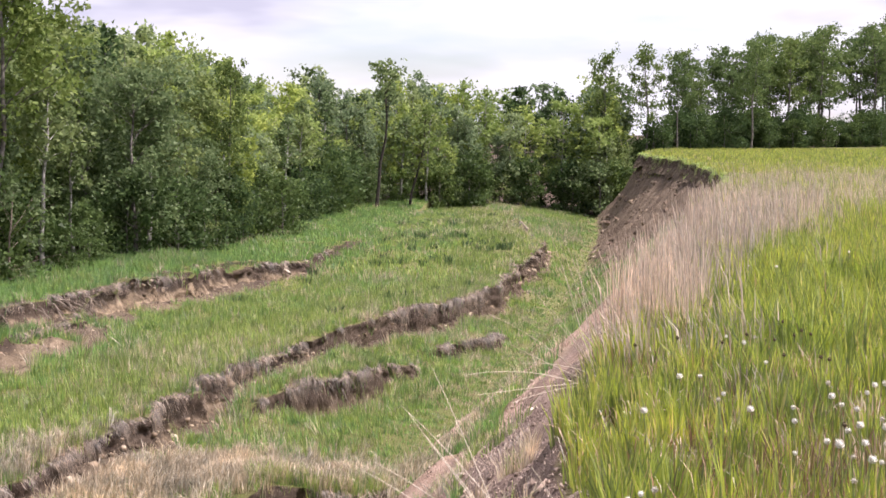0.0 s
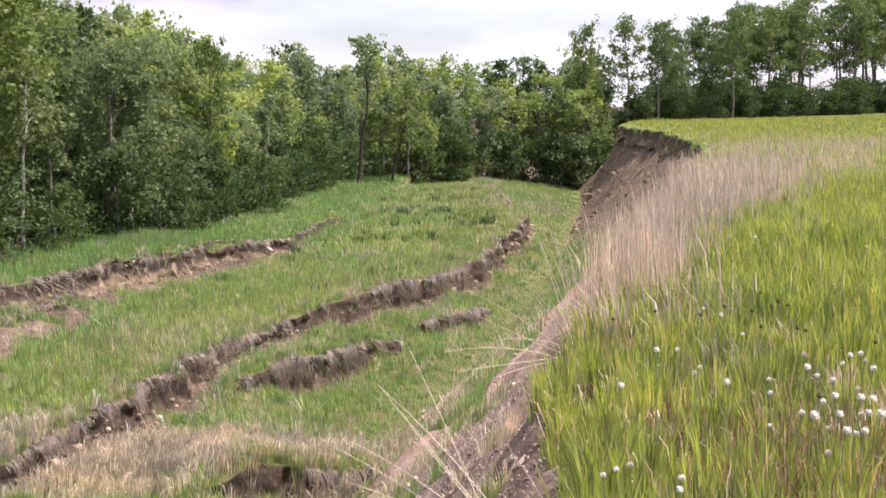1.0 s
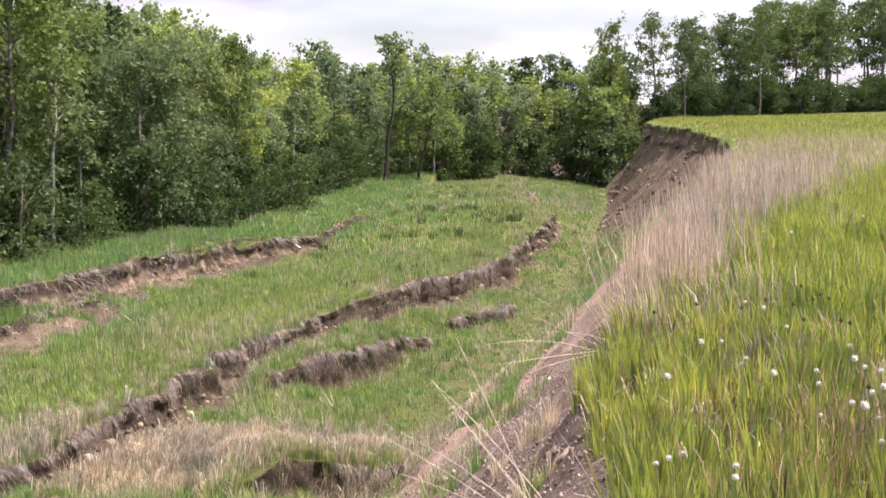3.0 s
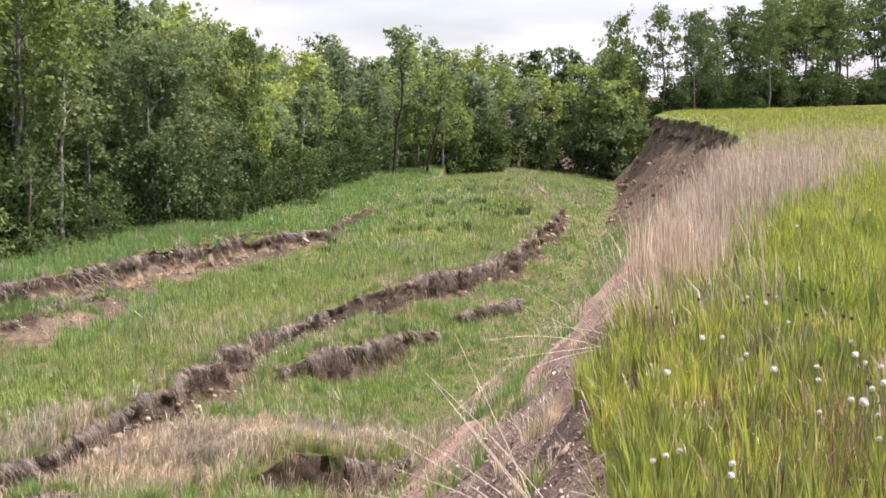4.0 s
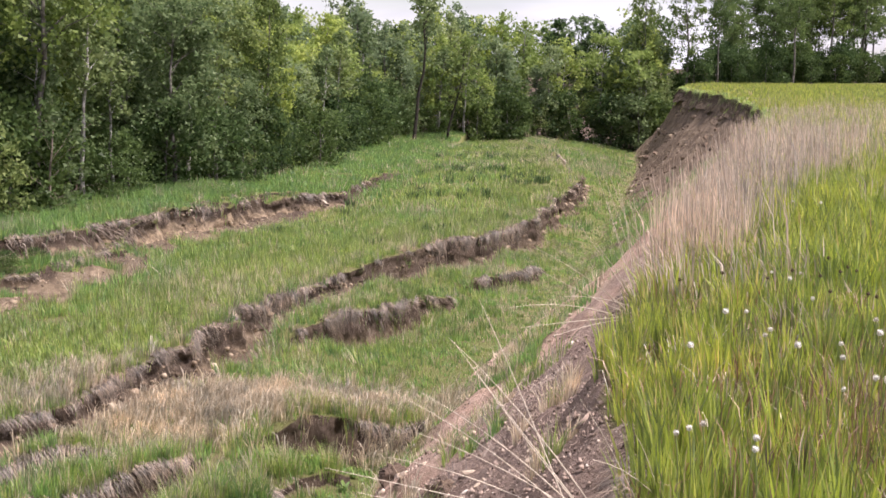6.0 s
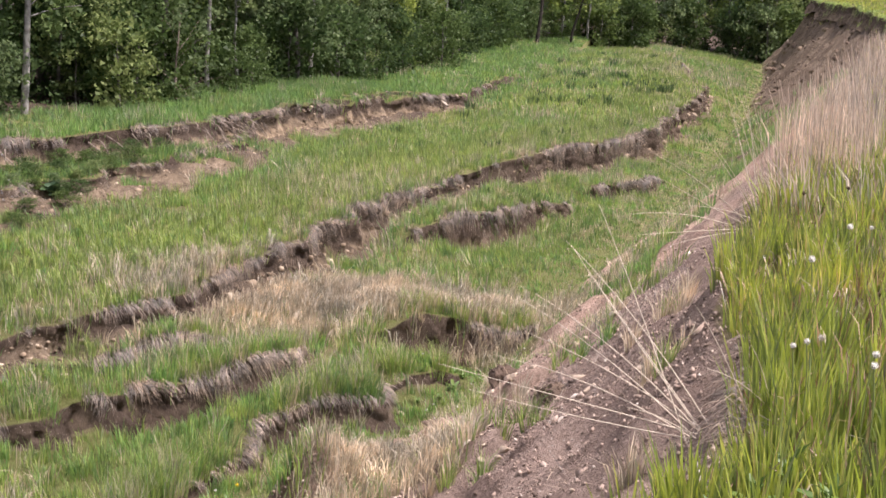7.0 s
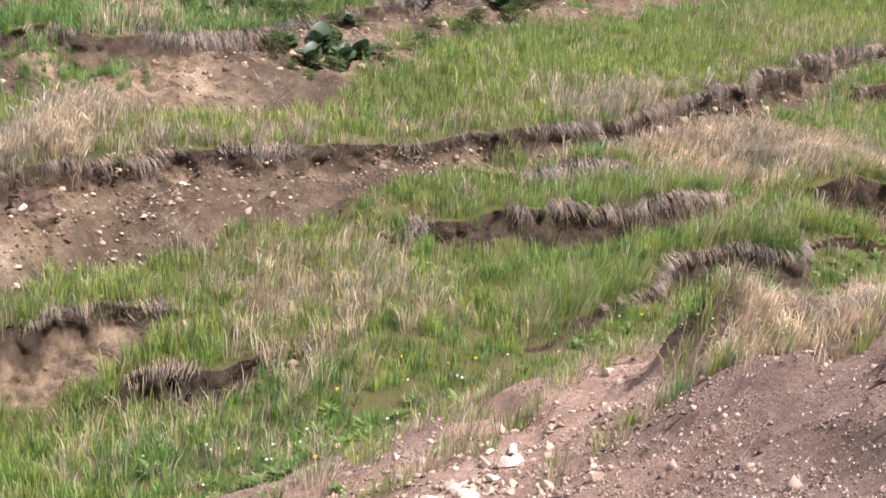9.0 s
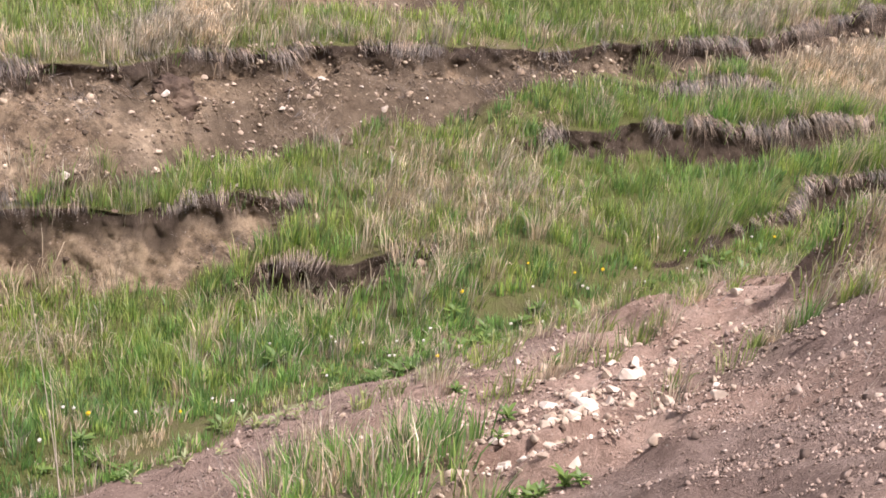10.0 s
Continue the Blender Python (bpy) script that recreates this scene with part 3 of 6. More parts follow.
def earth_face(label, line, step, y0, y1, wander=1.0, lean=0.18, humus=0.16, pale=0.0, rows=15, tall=None, turf=0.05, rough=1.0):
    """A broken face of earth under a turf edge: overhung at the rim, cracked into columns, crumbling outwards at its foot."""
    x, y, v, nx_, ny_ = line.along(step)
    run = np.arange(len(x)) * step
    m = (v > 0.04) & (y > y0) & (y < y1)
    x, y, v, nx_, ny_, run = (q[m] for q in (x, y, v, nx_, ny_, run))
    at = lambda s: (lambda d: (x + nx_ * d, y + ny_ * d))(off_line(x, y, nx_, ny_, s, wander))
    zt = land(*at(-0.10))["z"]
    zb = land(*at(0.42))["z"] if tall is None else zt - tall * (1 + 0.4 * grain(x, y, 2.0))
    h = np.clip(zt - zb, 0.03, 3.0)
    thick = np.clip(h / 0.5, 0.1, 1.0)
    edge = 0.05 * grain(run, y, 0.3) + 0.03 * grain(run, y, 0.11)
    cols, P, A = len(x), [], []
    depths = np.concatenate([[0.0, 0.0], np.linspace(0, 1, rows) ** 0.85])
    for j, f in enumerate(depths):
        dz = f * h
        if j == 0:
            s, z = np.full(cols, -0.36), zt + 0.015 + 0 * dz
        elif j == 1:
            s, z = 0.01 + edge * thick, zt + 0.01 - 0.015 * thick
        else:
            block = np.round(3.0 * grain(run, 0.45 * dz + 9, 0.36)) / 3.0
            relief = 0.10 * block + 0.07 * grain(run, 0.6 * dz, 0.17) + 0.05 * grain(run, dz, 0.075) + 0.03 * grain(run + 50, dz, 0.05)
            crack = -0.12 * np.clip(grain(run + 20, 0.25 * dz, 0.24) - 0.35, 0, 1) - 0.22 * np.clip(grain(run + 70, 0.1 * dz, 0.9) - 0.5, 0, 1)
            under = -0.07 * np.exp(-((dz - 0.20) / 0.13) ** 2) * (0.6 + 0.6 * grain(run, 0 * run, 0.8))
            slump = (0.10 + 0.25 * np.clip(grain(run + 33, 0 * run, 1.3), 0, 1)) * f ** 3
            s = 0.03 + edge * thick * (1 - ease(dz / 0.15)) + thick * (rough * relief * ease(dz / turf * 0.5) + crack + rough * under) + lean * dz + slump * thick
            z = zt - turf * 0.4 - dz * 1.08 + 0.03 * grain(run, dz + 4, 0.12) * f
        d = off_line(x, y, nx_, ny_, s, wander)
        P.append(np.stack([x + nx_ * d, y + ny_ * d, z], 1))
        wob = 0.12 * grain(run, dz, 0.25) + 0.10 * grain(run, dz, 0.7)
        share = pale(x, y) if callable(pale) else pale
        # dark upper band: topsoil colour together with painted shade below the rim
        A.append(np.stack([np.full(cols, 0.0 if j < 2 else 1.0), share * ease((dz - 0.22 - wob) / 0.14) * (j > 1), (j > 1) * (1 - ease((dz - humus - 0.6 * wob) / 0.10)) * (0.75 + 0.25 * grain(run, dz, 0.4))], 1))
    P, A = np.concatenate(P), np.concatenate(A)
    i, j = np.meshgrid(np.arange(cols - 1), np.arange(len(depths) - 1))
    whole = np.hypot(np.diff(x), np.diff(y)) < 3 * step
    i, j = i[:, whole], j[:, whole]
    a = (j * cols + i).ravel()
    me = mesh_of("bank_face", P, np.stack([a, a + cols, a + cols + 1, a + 1], 1), M_GROUND)
    for k, key in enumerate(("bare", "pale", "humus")):
        at_ = me.attributes.new(key, "FLOAT", "POINT")
        at_.data.foreach_set("value", np.clip(A[:, k], 0, 1).astype(np.float32))
    return tagged(new("bank_face", me), label, "earth bank", kind="structure")


BROKEN = "broken dark earth face under an overhanging turf edge"
earth_face(BROKEN, BANK, 0.05, 4, 19, 1.0, 0.22, 0.07, lambda x, y: 0.9 * ease((-x - 6.5) / 3) + 0.25)
earth_face(BROKEN, BANK, 0.05, 18.9, 30, 1.0, 0.20, 0.40, 0.35)
earth_face(BROKEN, BANK, 0.09, 29.9, 90, 1.0, 0.18, 0.55, 0.2)
earth_face("broken pale earth face below the woodland turf", FOREST_STEP, 0.08, 12, 66, 1.2, 0.25, 0.30, 0.6)
earth_face("crumbling pale earth face with a matted turf edge", PALE_STEP, 0.06, 9, 50, 1.6, 0.5, 0.10, 0.9)
for k, line in enumerate(SMALL):
    if k == 0:
        earth_face("cream-coloured fissured clay face under dead turf", line, 0.035, 4, 90, 1.0, 0.28, 0.09, 1.0, 20, rough=0.75)
    else:
        earth_face("small dark earth step under hanging dead grass", line, 0.05, 4, 90, 1.0, 0.15, 0.45, 0.15, 12)

# wooded hill far beyond the trees
hx, hy = np.meshgrid(np.linspace(-900, 900, 120), np.linspace(900, 1700, 30))
hz = -8 + 46 * ease((80 - hx) / 260) * ease((hy - 900) / 500) * (0.75 + 0.25 * grain(hx, hy, 420)) + 5 * grain(hx, hy, 40) + 3 * grain(hx, hy, 16)
i, j = np.meshgrid(np.arange(119), np.arange(29))
a = (j * 120 + i).ravel()
tagged(new("backdrop", mesh_of("backdrop", np.stack([hx.ravel(), hy.ravel(), hz.ravel()], 1), np.stack([a, a + 1, a + 121, a + 120], 1), M_HILL, True)),
       "distant hill covered with dark green woods", "hill", kind="structure")


# ---------------------------------------------------------------- trees
def tube(points, radii, sides=6):
    """Verts and quads of a tapered limb through points."""
    p = np.array(points, float)
    d = np.gradient(p, axis=0)
    d /= np.linalg.norm(d, axis=1)[:, None] + 1e-9
    ref = np.where(np.abs(d[:, 2:3]) > 0.9, np.array([[1.0, 0, 0]]), np.array([[0, 0, 1.0]]))
    u = np.cross(d, ref)
    u /= np.linalg.norm(u, axis=1)[:, None] + 1e-9
    w = np.cross(d, u)
    ang = np.arange(sides) * 2 * np.pi / sides
    v = p[:, None] + np.asarray(radii)[:, None, None] * (np.cos(ang)[None, :, None] * u[:, None] + np.sin(ang)[None, :, None] * w[:, None])
    f = []
    for k in range(len(p) - 1):
        for s in range(sides):
            t = (s + 1) % sides
            f.append((k * sides + s, k * sides + t, (k + 1) * sides + t, (k + 1) * sides + s))
    return v.reshape(-1, 3), np.array(f)


def joined(pieces):
    vs, fs, n = [], [], 0
    for v, f in pieces:
        vs.append(v)
        fs.append(np.asarray(f) + n)
        n += len(v)
    return np.concatenate(vs), np.concatenate(fs)


def leaf_quads(centres, size, r, droop=0.3):
    """Small three-cornered leaves at random turns."""
    n = len(centres)
    d = r.normal(size=(n, 3))
    d[:, 2] -= droop
    d /= np.linalg.norm(d, axis=1)[:, None]
    e = np.cross(d, r.normal(size=(n, 3)))
    e /= np.linalg.norm(e, axis=1)[:, None] + 1e-9
    s = size * r.uniform(0.6, 1.4, (n, 1))
    v = np.stack([centres - d * s * 0.62, centres + d * s * 0.42 + e * s * 0.5, centres + d * s * 0.42 - e * s * 0.5], 1)
    return v.reshape(-1, 3), np.arange(3 * n).reshape(n, 3)


def tree_meshes(seed, H, spread, low, leaves, leaf, bark, foliage, sparse=1.0, lean=0.0):
    """Trunk with limbs, and a crown of leaf clumps round the outer parts of the limbs."""
    r = np.random.default_rng(seed)
    k = 7
    tz = np.linspace(0, H * 0.94, k)
    trunk = np.stack([np.cumsum(r.normal(0, 0.012 * H, k)) + lean * tz, np.cumsum(r.normal(0, 0.012 * H, k)), tz], 1)
    trunk[:, :2] -= trunk[0, :2]
    rad = H * 0.0125 * (1 - 0.88 * np.linspace(0, 1, k)) + 0.012
    wood, clumps = [tube(trunk, rad, 6)], []
    count = int(14 + H * 0.9)
    for b in range(count):
        f = low + (1 - low) * (b + r.uniform(0, 0.8)) / count
        base = np.array([np.interp(f * tz[-1], tz, trunk[:, q]) for q in range(3)])
        az = r.uniform(0, 2 * np.pi)
        shape = np.sin(np.pi * np.clip((f - low) / (1 - low) * 0.80 + 0.18, 0, 1)) ** 0.7
        length = spread * shape * r.uniform(0.6, 1.2)
        rise = r.uniform(0.25, 0.9) + 0.5 * f
        way = np.array([np.cos(az), np.sin(az), rise])
        q = np.linspace(0, 1, 4)[:, None]
        limb = base + way * length * q + np.array([0, 0, -0.22 * length]) * q * q + r.normal(0, 0.05 * length, (4, 3)) * q
        wood.append(tube(limb, np.linspace(0.30, 0.08, 4) * H * 0.0125 * (1.1 - 0.5 * f), 3))
        for c in range(int(3 + 2.2 * length)):
            g = r.uniform(0.4, 1.05)
            clumps.append(base + way * length * g + np.array([0, 0, -0.22 * length * g * g]) + r.normal(0, 0.16 * spread, 3))
    for c in range(5):
        clumps.append(trunk[-1] + np.array([0, 0, 0.04 * H]) + r.normal(0, 0.10 * spread, 3))
    clumps = np.array(clumps)
    clumps = clumps[r.random(len(clumps)) < sparse]
    each = max(6, int(leaves / len(clumps)))
    size = r.uniform(0.13, 0.30, len(clumps)) * (0.5 + 0.22 * spread)
    cent = np.repeat(clumps, each, 0)
    off = r.normal(size=(len(cent), 3))
    off *= np.repeat(size, each)[:, None] * np.array([[1, 1, 0.75]])
    v, fq = leaf_quads(cent + off, leaf, r)
    wv, wf = joined(wood)
    own, first, grown = wood[0][0], len(wood[0][0]), []
    for lv, lf in wood[1:]:
        t = int(np.argmin(((own - lv[0]) ** 2).sum(1)))
        grown.append((first, first + 1, t, t + 1 if t + 1 < len(own) else t - 1))
        first += len(lv)
    wf = np.concatenate([wf, np.array(grown)])
    return mesh_of("trunk", wv, wf, bark, True), mesh_of("crown", v, fq, foliage)


def tree(name, label, category, group, meshes):
    top = tagged(new(name), label, category, group)
    part("trunk", meshes[0], top)
    part("crown", meshes[1], top)
    return top


KINDS = {}


def plant_kind(key, name, label, category, group, H, meshes_list):
    KINDS[key] = (name, label, category, group, H, meshes_list, [])


def put(key, x, y, H, turn, r, sink=0.15, wide=1.0):
    """Stand a plant of that kind on the ground; the first of each build is made, the rest are its copies."""
    name, label, category, group, H0, meshes_list, made = KINDS[key]
    k = r.integers(len(meshes_list))
    s = H / H0
    m = Matrix.Translation((x, y, height(x, y) - sink)) @ Matrix.Rotation(turn, 4, "Z") @ Matrix.Diagonal((s * wide, s * wide, s, 1))
    src = next((o for q, o in made if q == k), None)
    if src is None:
        ob = tree(name, label, category, group, meshes_list[k])
        ob.matrix_basis = m
        made.append((k, ob))
        return ob
    top = tagged(new(name), label, category, group)
    for c in src.children:
        part(c.name.split(".")[0], c.data, top)
    top.matrix_basis = m
    return top


def kinds_of(seed, n, **kw):
    return [tree_meshes(seed + q, **kw) for q in range(n)]


plant_kind("aspen", "aspen_tree", "tall green aspen tree at the edge of the woods", "tree", "trees of the woods", 10,
           kinds_of(10, 5, H=10, spread=2.0, low=0.16, leaves=5400, leaf=0.155, bark=M_BARK, foliage=M_LEAF))
plant_kind("pale", "willow_tree", "broad grey-green tree with pale leaves among the woods", "tree", "trees of the woods", 8,
           kinds_of(30, 3, H=8, spread=2.5, low=0.14, leaves=5600, leaf=0.15, bark=M_BARK, foliage=M_LEAF_PALE))
plant_kind("yellow", "maple_tree", "yellow-green leafy tree at the edge of the woods", "tree", "trees of the woods", 9,
           kinds_of(50, 4, H=9, spread=2.3, low=0.15, leaves=5200, leaf=0.155, bark=M_BARK, foliage=M_LEAF_YELLOW))
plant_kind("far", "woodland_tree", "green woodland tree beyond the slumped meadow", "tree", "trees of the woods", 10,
           kinds_of(70, 5, H=10, spread=2.1, low=0.12, leaves=2500, leaf=0.215, bark=M_BARK, foliage=M_LEAF_HAZED))
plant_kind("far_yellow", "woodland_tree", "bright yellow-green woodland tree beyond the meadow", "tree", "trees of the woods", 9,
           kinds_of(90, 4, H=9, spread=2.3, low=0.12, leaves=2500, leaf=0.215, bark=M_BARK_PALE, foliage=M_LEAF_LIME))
plant_kind("dark", "woodland_tree", "green tree standing deep in the woods, its leaves darkened for shade", "tree", "trees of the woods", 10,
           kinds_of(110, 4, H=10, spread=2.2, low=0.10, leaves=1700, leaf=0.27, bark=M_BARK, foliage=M_LEAF_DEEP_SHADE))
plant_kind("tall", "poplar_tree", "tall dark poplar with a bare lower trunk beside the field", "tree", "poplars beside the field", 12,
           kinds_of(130, 5, H=12, spread=2.3, low=0.42, leaves=3000, leaf=0.20, bark=M_BARK, foliage=M_LEAF))
plant_kind("dead", "half_dead_tree", "half-dead tree with a dark bare trunk and thin crown", "tree", "", 10,
           kinds_of(150, 1, H=10, spread=1.3, low=0.72, leaves=500, leaf=0.24, bark=M_BARK_DEAD, foliage=M_LEAF_PALE, sparse=0.8, lean=0.06))
plant_kind("pale_trunk", "aspen_tree", "aspen with a pale smooth trunk and high crown", "tree", "trees of the woods", 10,
           kinds_of(160, 2, H=10, spread=2.0, low=0.34, leaves=4000, leaf=0.155, bark=M_BARK_PALE, foliage=M_LEAF))
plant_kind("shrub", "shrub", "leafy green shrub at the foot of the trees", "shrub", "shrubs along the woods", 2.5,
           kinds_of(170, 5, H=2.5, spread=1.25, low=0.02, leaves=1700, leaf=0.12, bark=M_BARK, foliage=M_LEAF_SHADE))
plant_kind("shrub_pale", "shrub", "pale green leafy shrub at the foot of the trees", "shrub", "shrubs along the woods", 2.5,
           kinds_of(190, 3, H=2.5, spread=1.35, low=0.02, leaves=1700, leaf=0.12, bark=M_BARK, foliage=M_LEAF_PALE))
plant_kind("shrub_dark", "shrub", "green shrub with leaves darkened for the shade of the trees", "shrub", "shrubs along the woods", 2.5,
           kinds_of(200, 3, H=2.5, spread=1.3, low=0.02, leaves=1800, leaf=0.13, bark=M_BARK, foliage=M_LEAF_DEEP_SHADE))

plant_kind("pole", "young_aspen", "slender young aspen with a pale bare trunk", "tree", "trees of the woods", 9,
           kinds_of(230, 3, H=9, spread=1.3, low=0.52, leaves=900, leaf=0.24, bark=M_BARK_PALE, foliage=M_LEAF_PALE))
plant_kind("twiggy", "half_bare_bush", "half-bare pinkish-grey bush with thin young leaves", "shrub", "", 3,
           kinds_of(220, 1, H=3, spread=1.6, low=0.05, leaves=900, leaf=0.11, bark=M_ROOT, foliage=M_LEAF_PALE, sparse=0.7))

plant_kind("twiggy_grey", "dead_bush", "leafless grey bush on the bare earth step", "shrub", "", 1.0,
           kinds_of(225, 1, H=1.0, spread=0.8, low=0.05, leaves=420, leaf=0.05, bark=M_ROOT, foliage=M_GREY_TWIG, sparse=0.8))

# how high the woods stand above eye level, as a slope, by the bearing from the field's corner
CROWN_LINE = ([-18, -17, -14.8, -12.5, -11.1, -10.2, -9.3, -8.1, -7.2, -5.6, -3.3, -1, 1.3, 2.4, 3.6, 5.2, 7, 8.2, 8.6, 9.4, 9.8, 11.2, 13.6, 15.9, 18, 40],
              [4.4, 4.3, 4.1, 4.0, 3.2, 2.9, 3.2, 3.4, 2.2, 2.1, 2.1, 2.1, 2.2, 2.3, 1.9, 2.6, 2.1, 2.1, 2.5, 2.9, 3.2, 3.55, 3.75, 4.4, 5.0, 9.0])


def crown_height(x, y):
    b = math.degrees(math.atan2(-x, y))
    return 1.6 + math.hypot(x, y) * math.tan(radians(float(np.interp(b, *CROWN_LINE)))) - height(x, y)


r = np.random.default_rng(21)
wx, wy, _, wnx, wny = WOOD_EDGE.along(0.5)
k = 0
while k < len(wx):
    x, y, ox, oy = wx[k], wy[k], -wnx[k], -wny[k]
    d = math.hypot(x, y)
    plateau = x > 16
    near = d < 62
    full = crown_height(x, y)
    # front shrubs
    for _ in range(4 if plateau else 2):
        b = r.uniform(0.2, 5.0 if plateau else 2.4)
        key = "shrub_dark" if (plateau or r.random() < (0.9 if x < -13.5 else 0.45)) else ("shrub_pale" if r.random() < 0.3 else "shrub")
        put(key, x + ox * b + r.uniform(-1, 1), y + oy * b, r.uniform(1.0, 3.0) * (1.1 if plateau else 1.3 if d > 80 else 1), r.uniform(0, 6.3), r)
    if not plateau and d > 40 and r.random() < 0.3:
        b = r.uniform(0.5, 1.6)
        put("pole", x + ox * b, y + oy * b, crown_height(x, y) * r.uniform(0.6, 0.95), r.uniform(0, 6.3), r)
    # undergrowth behind the near edge, its shade put into the leaf colour
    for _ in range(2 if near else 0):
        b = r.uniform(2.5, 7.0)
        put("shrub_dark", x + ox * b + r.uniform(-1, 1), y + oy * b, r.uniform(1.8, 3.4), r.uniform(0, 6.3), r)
    # rows of trees
    for row, (b0, b1, s0, s1, p) in enumerate([(1.2, 2.6, 0.45, 0.8, 0.75), (3.2, 5.0, 0.75, 0.98, 0.9), (6.0, 8.5, 0.9, 1.04, 0.85), (10, 14, 0.88, 1.03, 0.8), (16, 22, 0.86, 1.0, 0.45 if d > 62 and not plateau else 0.0)]):
        if r.random() > (0.9 * p if plateau and x > 19 else p) or (plateau and (row == 0 or row == 3)):
            continue
        b = r.uniform(b0, b1)
        px, py = x + ox * b + r.uniform(-0.8, 0.8), y + oy * b
        if px > 15 and land(np.array([px]), np.array([py]))["lip"][0] < 0.5:
            continue
        H = min(15.0, max(3.0, crown_height(px, py) * r.uniform(s0, s1 + (0.06 if plateau else 0))))
        if plateau:
            key = "tall" if row < 3 or x > 19 else "dark"
        elif near:
            key = ["aspen", "pale", "yellow", "aspen", "pale_trunk"][r.integers(5)] if row < 2 else ["aspen", "dark", "dark"][r.integers(3)]
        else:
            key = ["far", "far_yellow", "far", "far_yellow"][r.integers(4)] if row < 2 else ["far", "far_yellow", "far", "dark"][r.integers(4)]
        put(key, px, py, H, r.uniform(0, 6.3), r)
    k += int((r.uniform(2.2, 3.2) if near else r.uniform(1.5, 2.5)) / 0.5)

plant_kind("yellow_high", "maple_tree", "yellow-green leafy tree with a high crown at the woodland edge", "tree", "trees of the woods", 9,
           kinds_of(260, 1, H=9, spread=2.4, low=0.5, leaves=4200, leaf=0.155, bark=M_BARK, foliage=M_LEAF_YELLOW))
plant_kind("crooked", "leaning_tree", "leaning tree with dark crooked limbs among the woods", "tree", "", 9,
           kinds_of(245, 1, H=9, spread=2.8, low=0.35, leaves=900, leaf=0.24, bark=M_BARK_DEAD, foliage=M_LEAF_YELLOW, sparse=0.45, lean=0.16))
put("crooked", -2.6, 100.5, 7.4, 0.3, r)
for b, far, tall in ((-6.45, 112, 1.22), (-8.1, 113, 1.05), (-9.3, 114, 1.02), (-12.2, 119, 1.0)):
    x, y = -far * math.sin(radians(b)), far * math.cos(radians(b))
    put("tall", x, y, crown_height(x, y) * tall, b, r, wide=0.55 if b > -7 else 0.8)
put("dead", -4.9, 99.0, crown_height(-4.3, 100) * 1.14, 0.4, r)
# low bushes on the benches below the woods
for _ in range(170):
    x, y = r.uniform(-15.2, -10.8), r.uniform(19.0, 36)
    q = land(np.array([x]), np.array([y]))
    if -0.6 < q["palest"][0] < 2.2 or 0.4 < q["wood"][0] < 1.4:
        put("shrub_pale" if r.random() < 0.4 else "shrub", x, y, r.uniform(0.12, 0.36), r.uniform(0, 6.3), r, 0.02, 1.7)
# single trees that stand out at the edge of the woods
put("yellow_high", -13.6, 42.0, 9.4, 0.0, r)
put("shrub_dark", -15.2, 41.6, 3.4, 0.0, r)
put("shrub_dark", -14.6, 42.4, 2.8, 2.0, r)
put("dark", -15.6, 43.2, 8.0, 1.0, r)
put("pale", -11.1, 50.0, 6.6, 1.0, r)
put("aspen", -9.6, 61.5, 8.2, 2.0, r, wide=0.75)
put("twiggy", -12.9, 41.4, 3.0, 0.0, r)
put("twiggy_grey", -12.1, 25.2, 0.95, 0.0, r, 0.05)
put("pale_trunk", -16.4, 27.9, 9.0, 1.0, r)
put("pale_trunk", -16.6, 36.2, 9.5, 3.0, r)
put("pale_trunk", -15.0, 35.0, 8.0, 5.0, r)
for x, y in ((-17.0, 24.6), (-17.6, 26.4), (-18.0, 22.6), (-17.3, 21.0), (-18.6, 24.6), (-17.2, 28.8)):
    put("shrub_dark", x, y, r.uniform(2.2, 3.2), r.uniform(0, 6.3), r)


# ---------------------------------------------------------------- grass
def blades(P, L, width, lean, seg, r, head=False):
    """Grass blades at P, of length L, leaning by lean (in plan, as a share of the length)."""
    n = len(P)
    az = r.uniform(0, np.pi, n)
    side = np.stack([np.cos(az), np.sin(az), np.zeros(n)], 1) * (width / 2)[:, None]
    bend = np.hypot(*lean.T)
    tip = P + np.stack([lean[:, 0] * L, lean[:, 1] * L, L * np.sqrt(np.clip(1 - 0.8 * bend ** 2, 0.08, 1))], 1)
    if seg == 1:
        v = np.stack([P - side, P + side, tip], 1).reshape(-1, 3)
        return v, np.arange(3 * n).reshape(n, 3)
    k = 0.72 if head else 0.55
    mid = P + np.stack([lean[:, 0] * L * k * 0.55, lean[:, 1] * L * k * 0.55, L * k], 1)
    lo, hi = (side * 0.45, side * 1.25) if head else (side, side * 0.85)
    v = np.stack([P - lo, P + lo, mid + hi, mid - hi, tip], 1).reshape(-1, 3)
    b = 5 * np.arange(n)[:, None]
    f = np.concatenate([b + np.array([[0, 1, 2]]), b + np.array([[0, 2, 3]]), b + np.array([[3, 2, 4]])], 1).reshape(-1, 3)
    return v, f


SHEETS = {}


def sow(key, v, f):
    SHEETS.setdefault(key, []).append((v, f))


r = np.random.default_rng(5)
